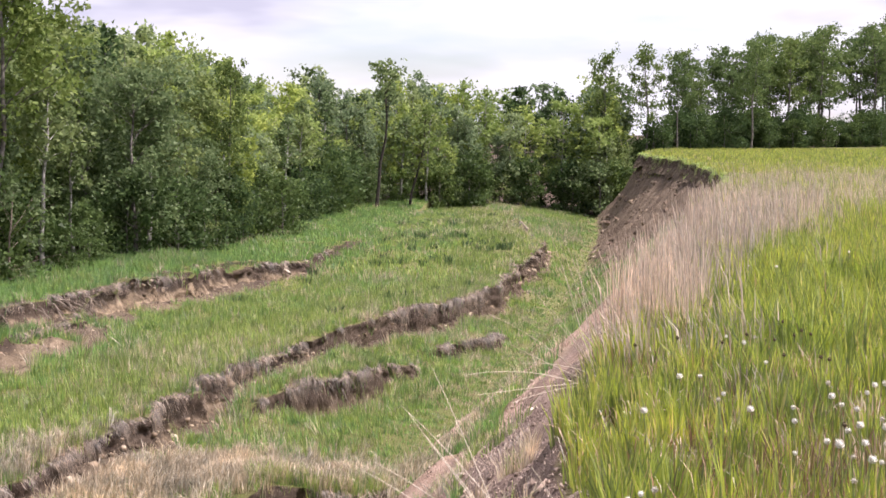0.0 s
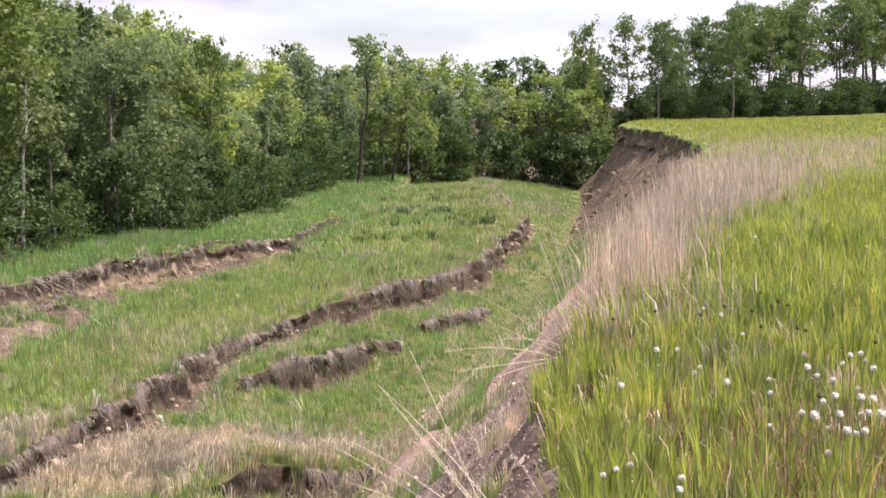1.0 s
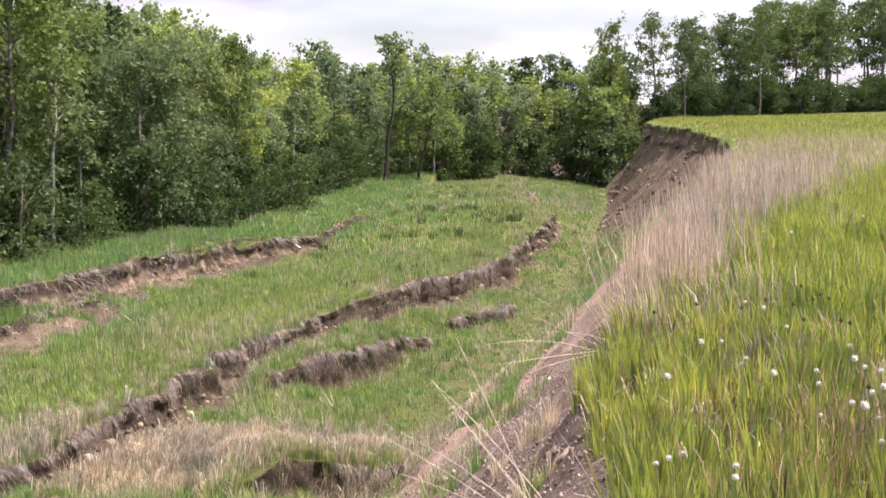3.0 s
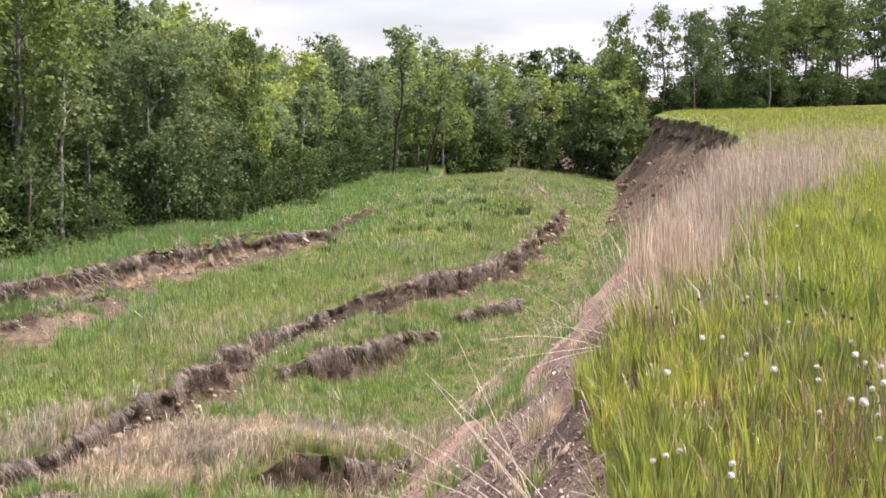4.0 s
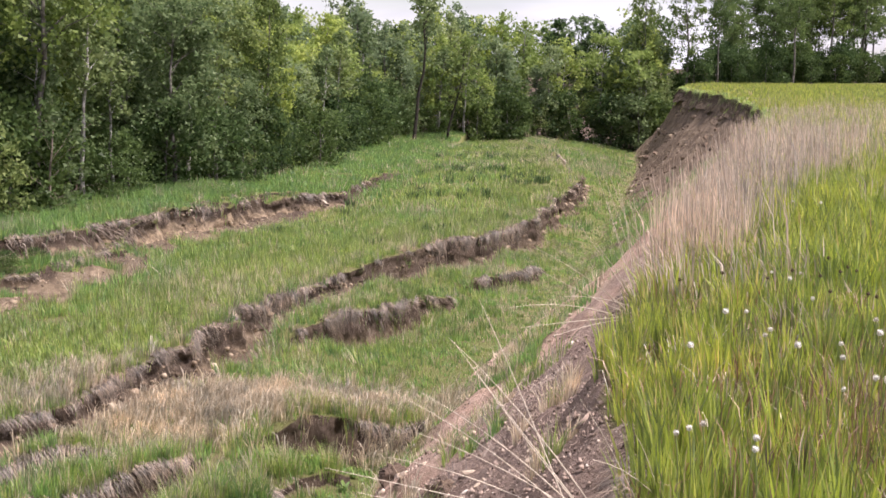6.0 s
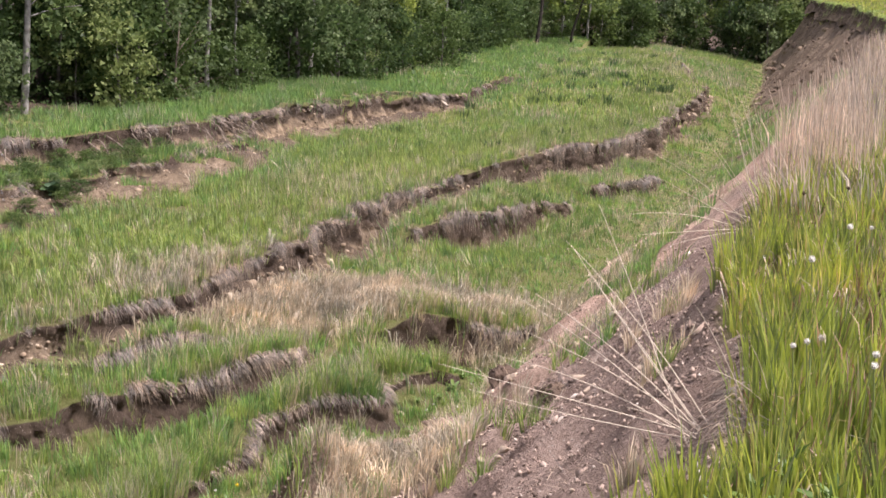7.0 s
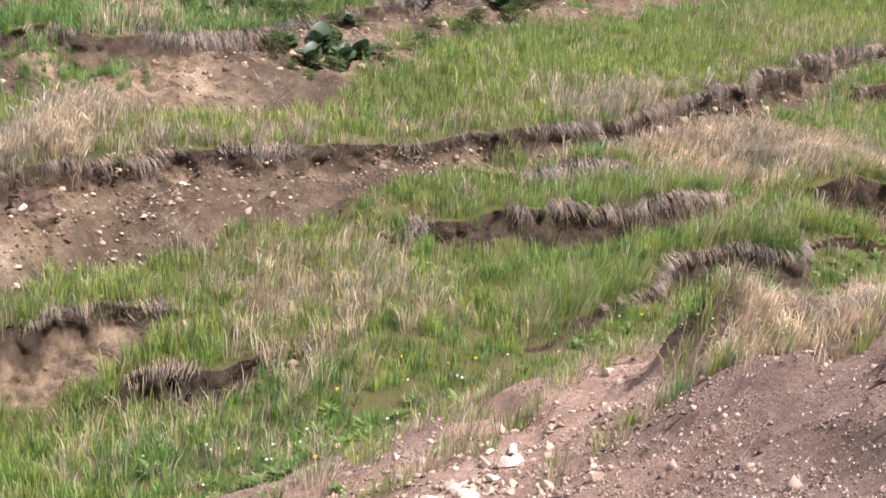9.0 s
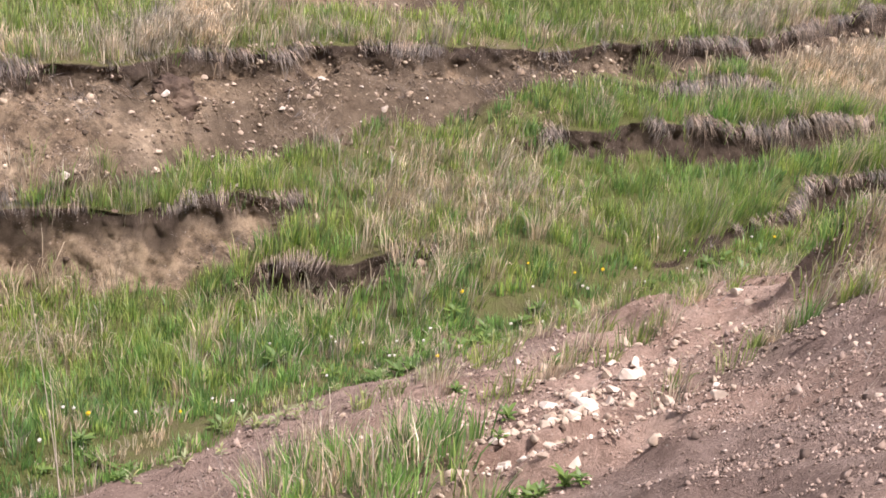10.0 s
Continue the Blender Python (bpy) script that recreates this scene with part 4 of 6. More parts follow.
# stretch of the plan, tufts per square metre, blades per tuft, tuft radius, length, width, segments
BANDS = [
    ("field", -0.6, 4.5, 2.5, 9.0, 66, 26, 0.050, 0.245, 0.0118, 2),
    ("field", 0.6, 9.5, 9.0, 22.0, 42, 14, 0.08, 0.31, 0.0145, 2),
    ("field", 2.5, 26, 22.0, 58.0, 24, 7, 0.14, 0.36, 0.024, 1),
    ("field", 9.0, 62, 58.0, 118.0, 4.5, 8, 0.35, 0.20, 0.06, 1),
    ("hollow", -15, 1.5, 5.0, 16.0, 44, 20, 0.065, 0.30, 0.0115, 2),
    ("hollow", -10.5, -2.5, 5.0, 11.5, 30, 20, 0.06, 0.26, 0.0105, 2),
    ("hollow", -17, 3.0, 16.0, 27.0, 34, 18, 0.075, 0.30, 0.014, 2),
    ("hollow", -22, 8.0, 27.0, 50.0, 30, 15, 0.10, 0.30, 0.020, 1),
    ("hollow", -20, 13.0, 50.0, 116.0, 10, 11, 0.22, 0.33, 0.045, 1),
]
for zone, x0, x1, y0, y1, dens, per, rad, length, width, seg in BANDS:
    n = int((x1 - x0) * (y1 - y0) * dens)
    x, y = r.uniform(x0, x1, n), r.uniform(y0, y1, n)
    q = land(x, y)
    patch, patch2 = grain(x, y, 1.5), grain(x, y, 4.5)
    speck = r.random(n)
    if zone == "field":
        ok = q["field"] & (q["lip"] > 0.02) & (0.6 * grain(x, y, 0.33) + 0.6 * grain(x, y, 0.8) > -0.30 - 0.3 * (y > 9) - 9 * (y > 22))
        reach = 0.55 + 0.22 * np.clip(y - 18, 0, 40) + 0.3 * patch
        dryness = (0.50 + 0.2 * ease((y - 20) / 8)) * (1 - ease((q["lip"] - reach) / (0.5 + 0.3 * reach))) * ease((y - 8.0) / 4) * (1 - ease((y - 50 - 0.5 * np.clip(x - 10, 0, 20)) / 8))
        brown = 0.2 * np.exp(-(((x - 1.75) / 0.75) ** 2 + ((y - 6.4) / 1.2) ** 2) ** 2)
        ok &= r.random(n) > 0.45 * np.exp(-(((x - 1.65) / 0.6) ** 2 + ((y - 6.0) / 1.0) ** 2) ** 2)
        dryness = np.maximum(dryness, brown) + 0.015
        ok &= r.random(n) < 1 - (0.5 + 0.32 * ease((y - 22) / 8)) * (dryness > 0.3)
        pink = speck < dryness
        kinds = [("seeding", pink), ("field", ~pink)]
    else:
        hump = np.exp(-(((x + 1.45) / 0.62) ** 2 + ((y - 9.7 + 0.7 * (x + 1.45)) / 0.6) ** 2) ** 2) * (x > -1.88)
        thin = np.where(q["scarp"], np.maximum((1 - q["bare"]) * (y < 95), 0.55 * hump), 1 - q["bare"])
        ok = (~q["field"]) & (r.random(n) < thin) & (speck < 0.80 + 0.3 * patch + 0.35 * grain(x, y, 0.4)) & (q["trees"] > -1.2)
        straw_l = np.exp(-(((x + 3.2) / 2.4) ** 2 + ((y - 23.9) / 1.6) ** 2) ** 2)
        straw_p = np.exp(-(((x + 7.3) / 1.2) ** 2 + ((y - 13.3) / 1.6) ** 2) ** 2)
        straw_b = np.exp(-(((x + 6.0) / 2.2) ** 2 + ((y - 21.5) / 2.2) ** 2) ** 2)
        crest = np.exp(-np.clip(-q["bank"], 0, 99) / 0.9) * (q["bank"] < 0.1) * (0.28 + 0.55 * q["left"])
        dryness = np.maximum.reduce([0.9 * straw_l, 0.42 * straw_p, 0.38 * straw_b, 0.93 * hump, crest, 0.04 + 0.2 * patch2 + 0.12 * patch + 0.09 * (q["bank"] > 0), 0.04 + 0 * x])
        dryness = np.where(q["wood"] < 0, 0.03, dryness)
        dry = r.random(n) < dryness
        lushness = np.where((q["wood"] < 0.3) | (q["palest"] < 0.8), 0.9, np.where(q["bank"] < -3.0, 0.5 + 0.5 * patch2, np.where(q["bank"] > 0, 0.60 + 0.4 * patch2, 0.05)))
        lushness = np.maximum(lushness, np.exp(-np.abs(q["foot"] + 0.3) / 0.9) * 0.8)
        lush = (~dry) & (r.random(n) < lushness)
        kinds = [("straw", dry), ("lush", lush), ("turf", ~dry & ~lush)]
    for key, m in kinds:
        m = m & ok
        c = int(m.sum())
        if not c:
            continue
        px, py = np.repeat(x[m], per), np.repeat(y[m], per)
        tall = np.repeat(r.uniform(0.65, 1.25, c) * (1 + 0.25 * patch2[m]) * (1 + 0.3 * grain(x[m], y[m], 0.45) * (zone == "field")), per)
        ang, dist = r.uniform(0, 2 * np.pi, c * per), rad * np.sqrt(r.random(c * per)) * 1.6
        ox, oy = np.cos(ang) * dist, np.sin(ang) * dist
        P = np.stack([px + ox, py + oy, land(px + ox, py + oy)["z"] - 0.01], 1)
        L = length * tall * r.uniform(0.55, 1.15, c * per)
        out = (0.34 if zone == "hollow" else 0.45) * dist / (rad * 1.6)
        wind = 0.10 * grain(px, py, 2.0) - 0.06
        lean = np.stack([np.cos(ang) * out + wind, np.sin(ang) * out], 1) + r.normal(0, 0.12, (c * per, 2))
        w = np.full(c * per, width) * r.uniform(0.7, 1.3, c * per)
        head = False
        if zone == "hollow":
            L = L * np.repeat(1 - 0.65 * np.exp(-(q["foot"][m] / 0.9) ** 2), per)
        if key == "field":
            lean = lean * (0.5 if y0 < 5 else 0.7)
        if key == "seeding":
            L, lean, head = L * (1.45 if y0 > 8 and y0 < 20 else 1.2 if y0 > 8 else 1.1), lean * 0.55 + np.array([[-0.10, 0.0]]), seg == 2
            w = w * (0.5 if y0 > 8 else 0.5)
        elif key == "straw":
            L, lean = L * np.repeat((1.2 + 0.5 * crest[m]) * (1 - 0.4 * hump[m]), per), lean * 1.2
            w = w * 0.85
        elif key == "lush":
            L = L * 0.85
        sow(key, *blades(P, L, w, lean, seg, r, head))

# taller straw standing in patches of its own
for cx, cy, sx, sy, tilt, count, length in ((-3.2, 23.9, 1.3, 0.75, 0.35, 1100, 0.44), (-5.2, 22.4, 1.1, 0.8, 0.35, 420, 0.42), (-11.5, 13.6, 0.3, 1.9, -0.35, 600, 0.45), (-7.4, 13.6, 0.7, 0.9, 0, 160, 0.36),
                                            (-5.9, 21.8, 0.9, 1.0, 0, 170, 0.36), (-1.65, 9.85, 0.22, 0.24, 0, 230, 0.25), (-1.3, 9.55, 0.28, 0.35, 0, 220, 0.25), (-1.75, 9.1, 0.25, 0.3, 0, 70, 0.30), (-9.3, 8.8, 0.25, 0.4, 0, 60, 0.34)):
    u_, v_ = r.normal(0, sx, count), r.normal(0, sy, count)
    x, y = cx + u_ - v_ * tilt * 0, cy + v_ + u_ * tilt if abs(tilt) == 0.35 and sx > sy else cy + v_
    if sy > sx:
        x = x - tilt * v_ * -1.0
    q = land(x, y)
    m = (q["bare"] < 0.5) | (np.hypot(x + 1.75, (y - 10.2) * 0.5) < 1.0)
    x, y = np.repeat(x[m], 12), np.repeat(y[m], 12)
    n = len(x)
    x, y = x + r.normal(0, 0.06, n), y + r.normal(0, 0.06, n)
    P = np.stack([x, y, land(x, y)["z"] - 0.01], 1)
    lean = r.normal(0, 0.22, (n, 2)) + np.repeat(r.normal(0, 0.2, (n // 12, 2)), 12, 0) + np.array([[0.12, -0.05]])
    sow("straw", *blades(P, length * r.uniform(0.5, 1.2, n), (0.003 + 0.0003 * np.hypot(x, y)) * r.uniform(0.7, 1.2, n), lean, 2, r, True))

# tufts that have taken root on the lower scree
for key, count in (("turf", 210), ("straw", 200)):
    x, y = r.uniform(-5, 0.6, count * 6), r.uniform(7, 21, count * 6)
    q = land(x, y)
    m = q["scarp"] & (q["u"] > 0.12) & ((np.abs(x + 2.4) > 0.55) | (np.abs(y - 9.8) > 0.6)) & (grain(x, y, 1.7) + 0.6 * grain(x, y, 0.6) > 0.75 - 1.6 * q["u"])
    x, y = x[m][:count], y[m][:count]
    size = np.repeat(r.uniform(0.6, 1.3, len(x)), 26)
    x, y = np.repeat(x, 26), np.repeat(y, 26)
    n = len(x)
    ang, dist = r.uniform(0, 6.3, n), 0.10 * size * np.sqrt(r.random(n))
    x, y = x + np.cos(ang) * dist, y + np.sin(ang) * dist
    P = np.stack([x, y, land(x, y)["z"] - 0.01], 1)
    lean = np.stack([np.cos(ang), np.sin(ang)], 1) * 0.4 * (dist / 0.1)[:, None] + r.normal(0, 0.15, (n, 2))
    sow(key, *blades(P, 0.24 * size * r.uniform(0.5, 1.2, n), (0.004 + 0.0004 * y) * r.uniform(0.7, 1.2, n), lean, 2, r))

# tall thin dead stems that stand along the lip
n = 2200
y = 10.5 + 22 * r.random(n) ** 1.3
x = np.interp(y, LIP.p[:, 1], LIP.p[:, 0]) + 0.12 + (0.35 + 0.11 * (y - 8)) * r.random(n) ** 1.2
q = land(x, y)
m = q["field"] & (0.7 * grain(x, y, 0.6) + 0.6 * grain(x, y, 1.6) > -0.35)
x, y, z = x[m], y[m], q["z"][m]
n = len(x)
lean = np.stack([r.normal(-0.05, 0.09, n) + 0.08 * grain(x, y, 0.9), r.normal(0, 0.09, n)], 1)
sow("seeding", *blades(np.stack([x, y, z - 0.01], 1), r.uniform(0.5, 1.0, n) * (1 - 0.2 * ease((y - 20) / 10)), (0.0022 + 0.00024 * y) * r.uniform(0.7, 1.2, n), lean, 2, r, True))

# dry stems among the flowers of the meadow
for cx, cy, sx, sy, count in ((1.60, 5.9, 0.36, 0.7, 1300), (1.95, 8.4, 0.35, 0.8, 350), (1.0, 4.9, 0.3, 0.4, 160), (1.3, 10.5, 0.5, 1.6, 420)):
    x, y = r.normal(cx, sx, count), r.normal(cy, sy, count)
    q = land(x, y)
    m = q["field"] & (grain(x, y, 0.5) > -0.3)
    x, y, z = x[m], y[m], q["z"][m]
    n = len(x)
    sow("stems", *blades(np.stack([x, y, z - 0.01], 1), r.uniform(0.14, 0.32, n), r.uniform(0.003, 0.006, n), r.normal(0, 0.2, (n, 2)), 2, r, True))

# dead blades lying at the feet of the meadow's tufts
n = 15000
x, y = r.uniform(-0.3, 3.6, n), r.uniform(3.0, 11.0, n)
q = land(x, y)
m = q["field"] & (r.random(n) < np.clip(0.55 - 0.7 * grain(x, y, 0.33) - 0.6 * grain(x, y, 0.8), 0.08, 1))
x, y, z = x[m], y[m], q["z"][m]
n = len(x)
ang = r.uniform(0, 6.3, n)
lean = np.stack([np.cos(ang), np.sin(ang)], 1) * r.uniform(0.5, 1.05, n)[:, None]
for k, key in enumerate(("straw", "stems", "stems")):
    m = np.arange(n) % 3 == k
    sow(key, *blades(np.stack([x, y, z + 0.01], 1)[m], r.uniform(0.08, 0.24, n)[m], r.uniform(0.004, 0.009, n)[m], lean[m], 2, r))

# dead litter lying on the bare earth of the banks and the scree
for x0, x1, y0, y1, count in ((-15, -8, 9, 24, 9000), (-16, -9, 24, 42, 5000), (-5.5, 0.6, 6, 17, 5000)):
    x, y = r.uniform(x0, x1, count), r.uniform(y0, y1, count)
    q = land(x, y)
    m = (q["bare"] > 0.5) & ~q["field"] & (q["trees"] > -0.5) & (grain(x, y, 0.6) + 0.6 * grain(x, y, 1.7) > 0.1 + 0.3 * q["scarp"])
    x, y, z = np.repeat(x[m], 5), np.repeat(y[m], 5), np.repeat(q["z"][m], 5)
    n = len(x)
    P = np.stack([x + r.normal(0, 0.05, n), y + r.normal(0, 0.05, n), z + 0.015], 1)
    ang = np.repeat(r.uniform(0, 6.3, n // 5), 5) + r.normal(0, 0.7, n)
    lean = np.stack([np.cos(ang), np.sin(ang)], 1) * r.uniform(0.8, 1.1, n)[:, None]
    sow("hanging", *blades(P, r.uniform(0.08, 0.24, n), (0.0025 + 0.0003 * np.hypot(x, y)) * r.uniform(0.6, 1.2, n), lean, 1, r))

# clumps that stand on the bare slope
for cx, cy, spread_, count, keys in ((-0.8, 9.8, 0.16, 6, ("turf", "straw")), (-0.14, 10.4, 0.14, 5, ("turf", "lush")), (0.45, 9.2, 0.12, 6, ("straw", "turf")), (-0.42, 9.2, 0.12, 3, ("turf",)), (-0.9, 8.8, 0.2, 6, ("straw", "turf")),
                                    (-1.85, 8.6, 0.15, 7, ("turf", "lush", "straw")), (-1.5, 8.95, 0.15, 6, ("turf", "lush")), (-2.15, 8.4, 0.12, 4, ("straw", "turf")), (-1.2, 9.6, 0.2, 8, ("turf", "straw")),
                                    (-0.95, 12.3, 0.3, 8, ("turf", "straw")), (-1.3, 11.3, 0.25, 8, ("straw", "turf")), (-0.25, 11.4, 0.2, 5, ("turf", "straw")), (-2.9, 10.6, 0.12, 3, ("turf",)),
                                    (-13.6, 15.9, 0.45, 70, ("lush",)), (-12.8, 16.2, 0.3, 40, ("lush",)), (-14.8, 16.6, 0.5, 60, ("lush",)), (0.1, 13.5, 0.3, 8, ("turf", "straw")), (-0.6, 14.5, 0.4, 12, ("turf", "lush")), (0.3, 15.8, 0.3, 8, ("straw", "turf")), (0.3, 7.4, 0.1, 4, ("straw", "turf")), (0.15, 6.0, 0.06, 2, ("straw",))):
    for _ in range(count):
        n = 34
        ox, oy = r.normal(cx, spread_), r.normal(cy, spread_)
        ang, dist = r.uniform(0, 6.3, n), np.sqrt(r.random(n))
        x, y = ox + 0.05 * np.cos(ang) * dist, oy + 0.05 * np.sin(ang) * dist
        lean = np.stack([np.cos(ang), np.sin(ang)], 1) * (0.5 * dist)[:, None] + r.normal(0, 0.12, (n, 2))
        P = np.stack([x, y, land(x, y)["z"] - 0.01], 1)
        sow(keys[r.integers(len(keys))], *blades(P, r.uniform(0.14, 0.28) * r.uniform(0.5, 1.2, n), np.full(n, 0.007), lean, 2, r))

# dark weeds dotted over the far meadow
n = 420
x, y = r.uniform(-6.5, 3.5, n), r.uniform(38, 92, n)
q = land(x, y)
m = (q["bank"] < -0.8) & (q["palest"] > 0.5) & (q["wood"] > 0.5) & (grain(x, y, 4.0) + 0.5 * grain(x, y, 1.2) > 0.05)
x, y = np.repeat(x[m], 30), np.repeat(y[m], 30)
n = len(x)
ang, dist = r.uniform(0, 6.3, n), 0.22 * np.sqrt(r.random(n))
x, y = x + np.cos(ang) * dist, y + np.sin(ang) * dist
lean = np.stack([np.cos(ang), np.sin(ang)], 1) * (1.6 * dist)[:, None] + r.normal(0, 0.15, (n, 2))
sow("weed", *blades(np.stack([x, y, land(x, y)["z"] - 0.01], 1), r.uniform(0.18, 0.42, n), np.full(n, 0.035) * r.uniform(0.6, 1.3, n), lean, 2, r))

# dead grass that hangs over the broken edges
def hang(line, step, length, y_max, gaps=0.1, key="hanging", per=6, y_min=4):
    """Dead blades rooted in ragged wisps behind a line, lying over its rim and trailing down the face."""
    x, y, v, nx_, ny_ = line.along(step)
    m = (v > 0.12) & (y < y_max) & (y > y_min)
    wisp = 0.6 * grain(x, y, 0.7) + 0.5 * grain(x, y, 0.28) + 0.9 * grain(x, y, 2.6)
    m &= wisp > gaps - 0.5 + 0.05 * land(x, y)["left"] * (line is BANK) + r.normal(0, 0.15, len(x))
    x, y, v, nx_, ny_, wisp = (np.repeat(q[m], per) for q in (x, y, v, nx_, ny_, wisp))
    n = len(x)
    behind = r.uniform(0.0, 0.22, n) * np.clip(0.7 + 0.6 * wisp, 0.3, 1.3)
    back = -ragged(x, y) - behind
    x, y = x + nx_ * back + r.normal(0, 0.035, n), y + ny_ * back + r.normal(0, 0.035, n)
    z = land(x, y)["z"]
    L = length * np.clip(0.75 + 0.8 * wisp + 0.5 * grain(x, y, 0.22), 0.2, 1.6) * r.uniform(0.25, 1.25, n) * np.clip(v / 0.5, 0.6, 1.15) * (1 - 0.6 * land(x, y)["left"])
    comb = 0.9 * grain(x, y, 0.45) + 0.6 * grain(x, y, 1.4) + r.normal(0, 0.34, n)
    arch, flare = r.uniform(0.0, 0.07, n) * (1 + 0.8 * (r.random(n) < 0.15)), r.uniform(0.6, 1.5, n)
    w = (0.0022 + 0.00024 * np.clip(np.hypot(x, y), 0, 60)) * r.uniform(0.6, 1.3, n)
    pts = []
    for out, up, dn, sl in ((0 * L, 0, 0, 0), (behind * 0.6 + 0.02, 1.0, 0, 0.12), (behind + 0.06 * flare, 0.7, 0.28, 0.45), (behind + 0.13 * flare, 0, 1.0, 1.0)):
        s_ = comb * L * sl
        pts.append(np.stack([x + nx_ * out - ny_ * s_, y + ny_ * out + nx_ * s_, z + arch * up - L * dn], 1))
    side = np.stack([-ny_, nx_, 0.4 * r.normal(size=n)], 1) * (w / 2)[:, None]
    vv = np.stack([pts[0] - side, pts[0] + side, pts[1] + side, pts[1] - side, pts[2] + side * 0.8, pts[2] - side * 0.8, pts[3]], 1).reshape(-1, 3)
    b = 7 * np.arange(n)[:, None]
    tri = [(0, 1, 2), (0, 2, 3), (3, 2, 4), (3, 4, 5), (5, 4, 6)]
    sow(key, vv, np.concatenate([b + np.array([t]) for t in tri], 1).reshape(-1, 3))


def crest_tufts(line, step, length, y_max, keys=("turf", "turf", "straw"), per=24):
    """Taller tufts standing along the upper edge of a step."""
    x, y, v, nx_, ny_ = line.along(step)
    m = (v > 0.12) & (y < y_max) & (grain(x, y, 0.9) + 0.5 * grain(x, y, 0.35) > -0.25)
    x, y, nx_, ny_ = (q[m] for q in (x, y, nx_, ny_))
    back = -ragged(x, y) - 0.02 - 0.55 * r.random(len(x)) ** 1.5
    x, y = x + nx_ * back, y + ny_ * back
    pick_ = r.integers(len(keys), size=len(x))
    for q, key in enumerate(keys):
        c = int((pick_ == q).sum())
        tx, ty = np.repeat(x[pick_ == q], per), np.repeat(y[pick_ == q], per)
        ang, dist = r.uniform(0, 6.3, c * per), np.sqrt(r.random(c * per))
        tx, ty = tx + 0.11 * np.cos(ang) * dist, ty + 0.11 * np.sin(ang) * dist
        P = np.stack([tx, ty, land(tx, ty)["z"] - 0.02], 1)
        lean = np.stack([np.cos(ang), np.sin(ang)], 1) * (0.38 * dist)[:, None] + r.normal(0, 0.12, (c * per, 2))
        tall = np.repeat(r.uniform(0.7, 1.25, c), per)
        sow(key, *blades(P, length * tall * r.uniform(0.5, 1.15, c * per), (0.003 + 0.0003 * np.hypot(tx, ty)) * r.uniform(0.7, 1.2, c * per), lean, 2, r))


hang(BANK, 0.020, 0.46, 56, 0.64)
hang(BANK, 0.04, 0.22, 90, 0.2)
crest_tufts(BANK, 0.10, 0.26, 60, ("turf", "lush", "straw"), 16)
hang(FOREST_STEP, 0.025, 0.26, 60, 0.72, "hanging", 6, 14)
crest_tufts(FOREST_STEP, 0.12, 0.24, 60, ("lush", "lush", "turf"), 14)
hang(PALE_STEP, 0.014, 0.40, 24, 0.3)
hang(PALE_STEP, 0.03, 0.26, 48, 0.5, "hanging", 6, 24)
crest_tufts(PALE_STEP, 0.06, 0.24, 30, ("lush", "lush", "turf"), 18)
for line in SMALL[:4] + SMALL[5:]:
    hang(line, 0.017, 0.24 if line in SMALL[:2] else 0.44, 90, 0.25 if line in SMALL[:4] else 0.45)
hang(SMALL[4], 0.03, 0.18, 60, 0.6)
for line, tall in ((SMALL[0], 0.30), (SMALL[1], 0.28), (SMALL[2], 0.40), (SMALL[3], 0.30), (SMALL[4], 0.50), (SMALL[5], 0.42), (SMALL[6], 0.32)):
    crest_tufts(line, 0.028 if line is SMALL[4] else 0.045, tall, 60, ("turf", "turf", "lush", "turf", "straw"))
CLIFF_EDGE = Line([(15.6, 107, 0.5), (13.6, 98, 0.5), (12.5, 90, 0.5), (12.35, 82, 0.5), (12.1, 74, 0.5), (11.4, 62, 0.5), (10.75, 56, 0.5), (10.0, 50.3, 0.5), (9.2, 47, 0.5)])
hang(CLIFF_EDGE, 0.035, 0.5, 104, -0.2, "turf", 5)
# the shadow line below this rim is put into the earth's colour
earth_face("earth darkened for the shadow under the overhanging turf of the tall scarp", CLIFF_EDGE, 0.15, 46, 106, 0.0, 0.35, 0.32, 0.0, 12, 0.75)
NEAR_EDGE = Line([(9.4, 47.5, 0.5), (8.6, 44, 0.5), (5.6, 32, 0.5), (3.2, 20, 0.5), (1.4, 12.4, 0.5), (0.8, 8.2, 0.5), (0.45, 5.2, 0.5), (0.15, 4.0, 0.5), (-0.45, 2.2, 0.5)])
hang(NEAR_EDGE, 0.02, 0.34, 24, 0.35)
hang(NEAR_EDGE, 0.03, 0.34, 38, 0.0, "seeding", 6, 11)

LABELS = {
    "field": ("field_grass", "bright green meadow grass growing thickly on the field", M_FIELD),
    "seeding": ("seeding_grass", "tall pinkish dry grass with seed heads along the lip", M_PINK),
    "straw": ("straw_grass", "straw-coloured dead grass in patches on the slumped ground", M_STRAW),
    "lush": ("lush_grass", "dark green lush grass on the slumped ground and woodland edge", M_LUSH),
    "turf": ("turf_grass", "green and yellowish tufts of grass on the slumped blocks", M_TURF),
    "weed": ("meadow_weeds", "dark green weeds dotted over the slumped meadow", M_BURDOCK),
    "stems": ("dry_stems", "reddish-brown dry flower stems among the meadow grass", M_DRY_STEM),
    "hanging": ("hanging_grass", "grey-brown dead grass hanging over broken banks and lying on bare earth", M_HANG),
}
for key, pieces in SHEETS.items():
    name, label, mat = LABELS[key]
    v, f = joined(pieces)
    tagged(new(name, mesh_of(name, v, f, mat)), label, "grass", kind="stuff")


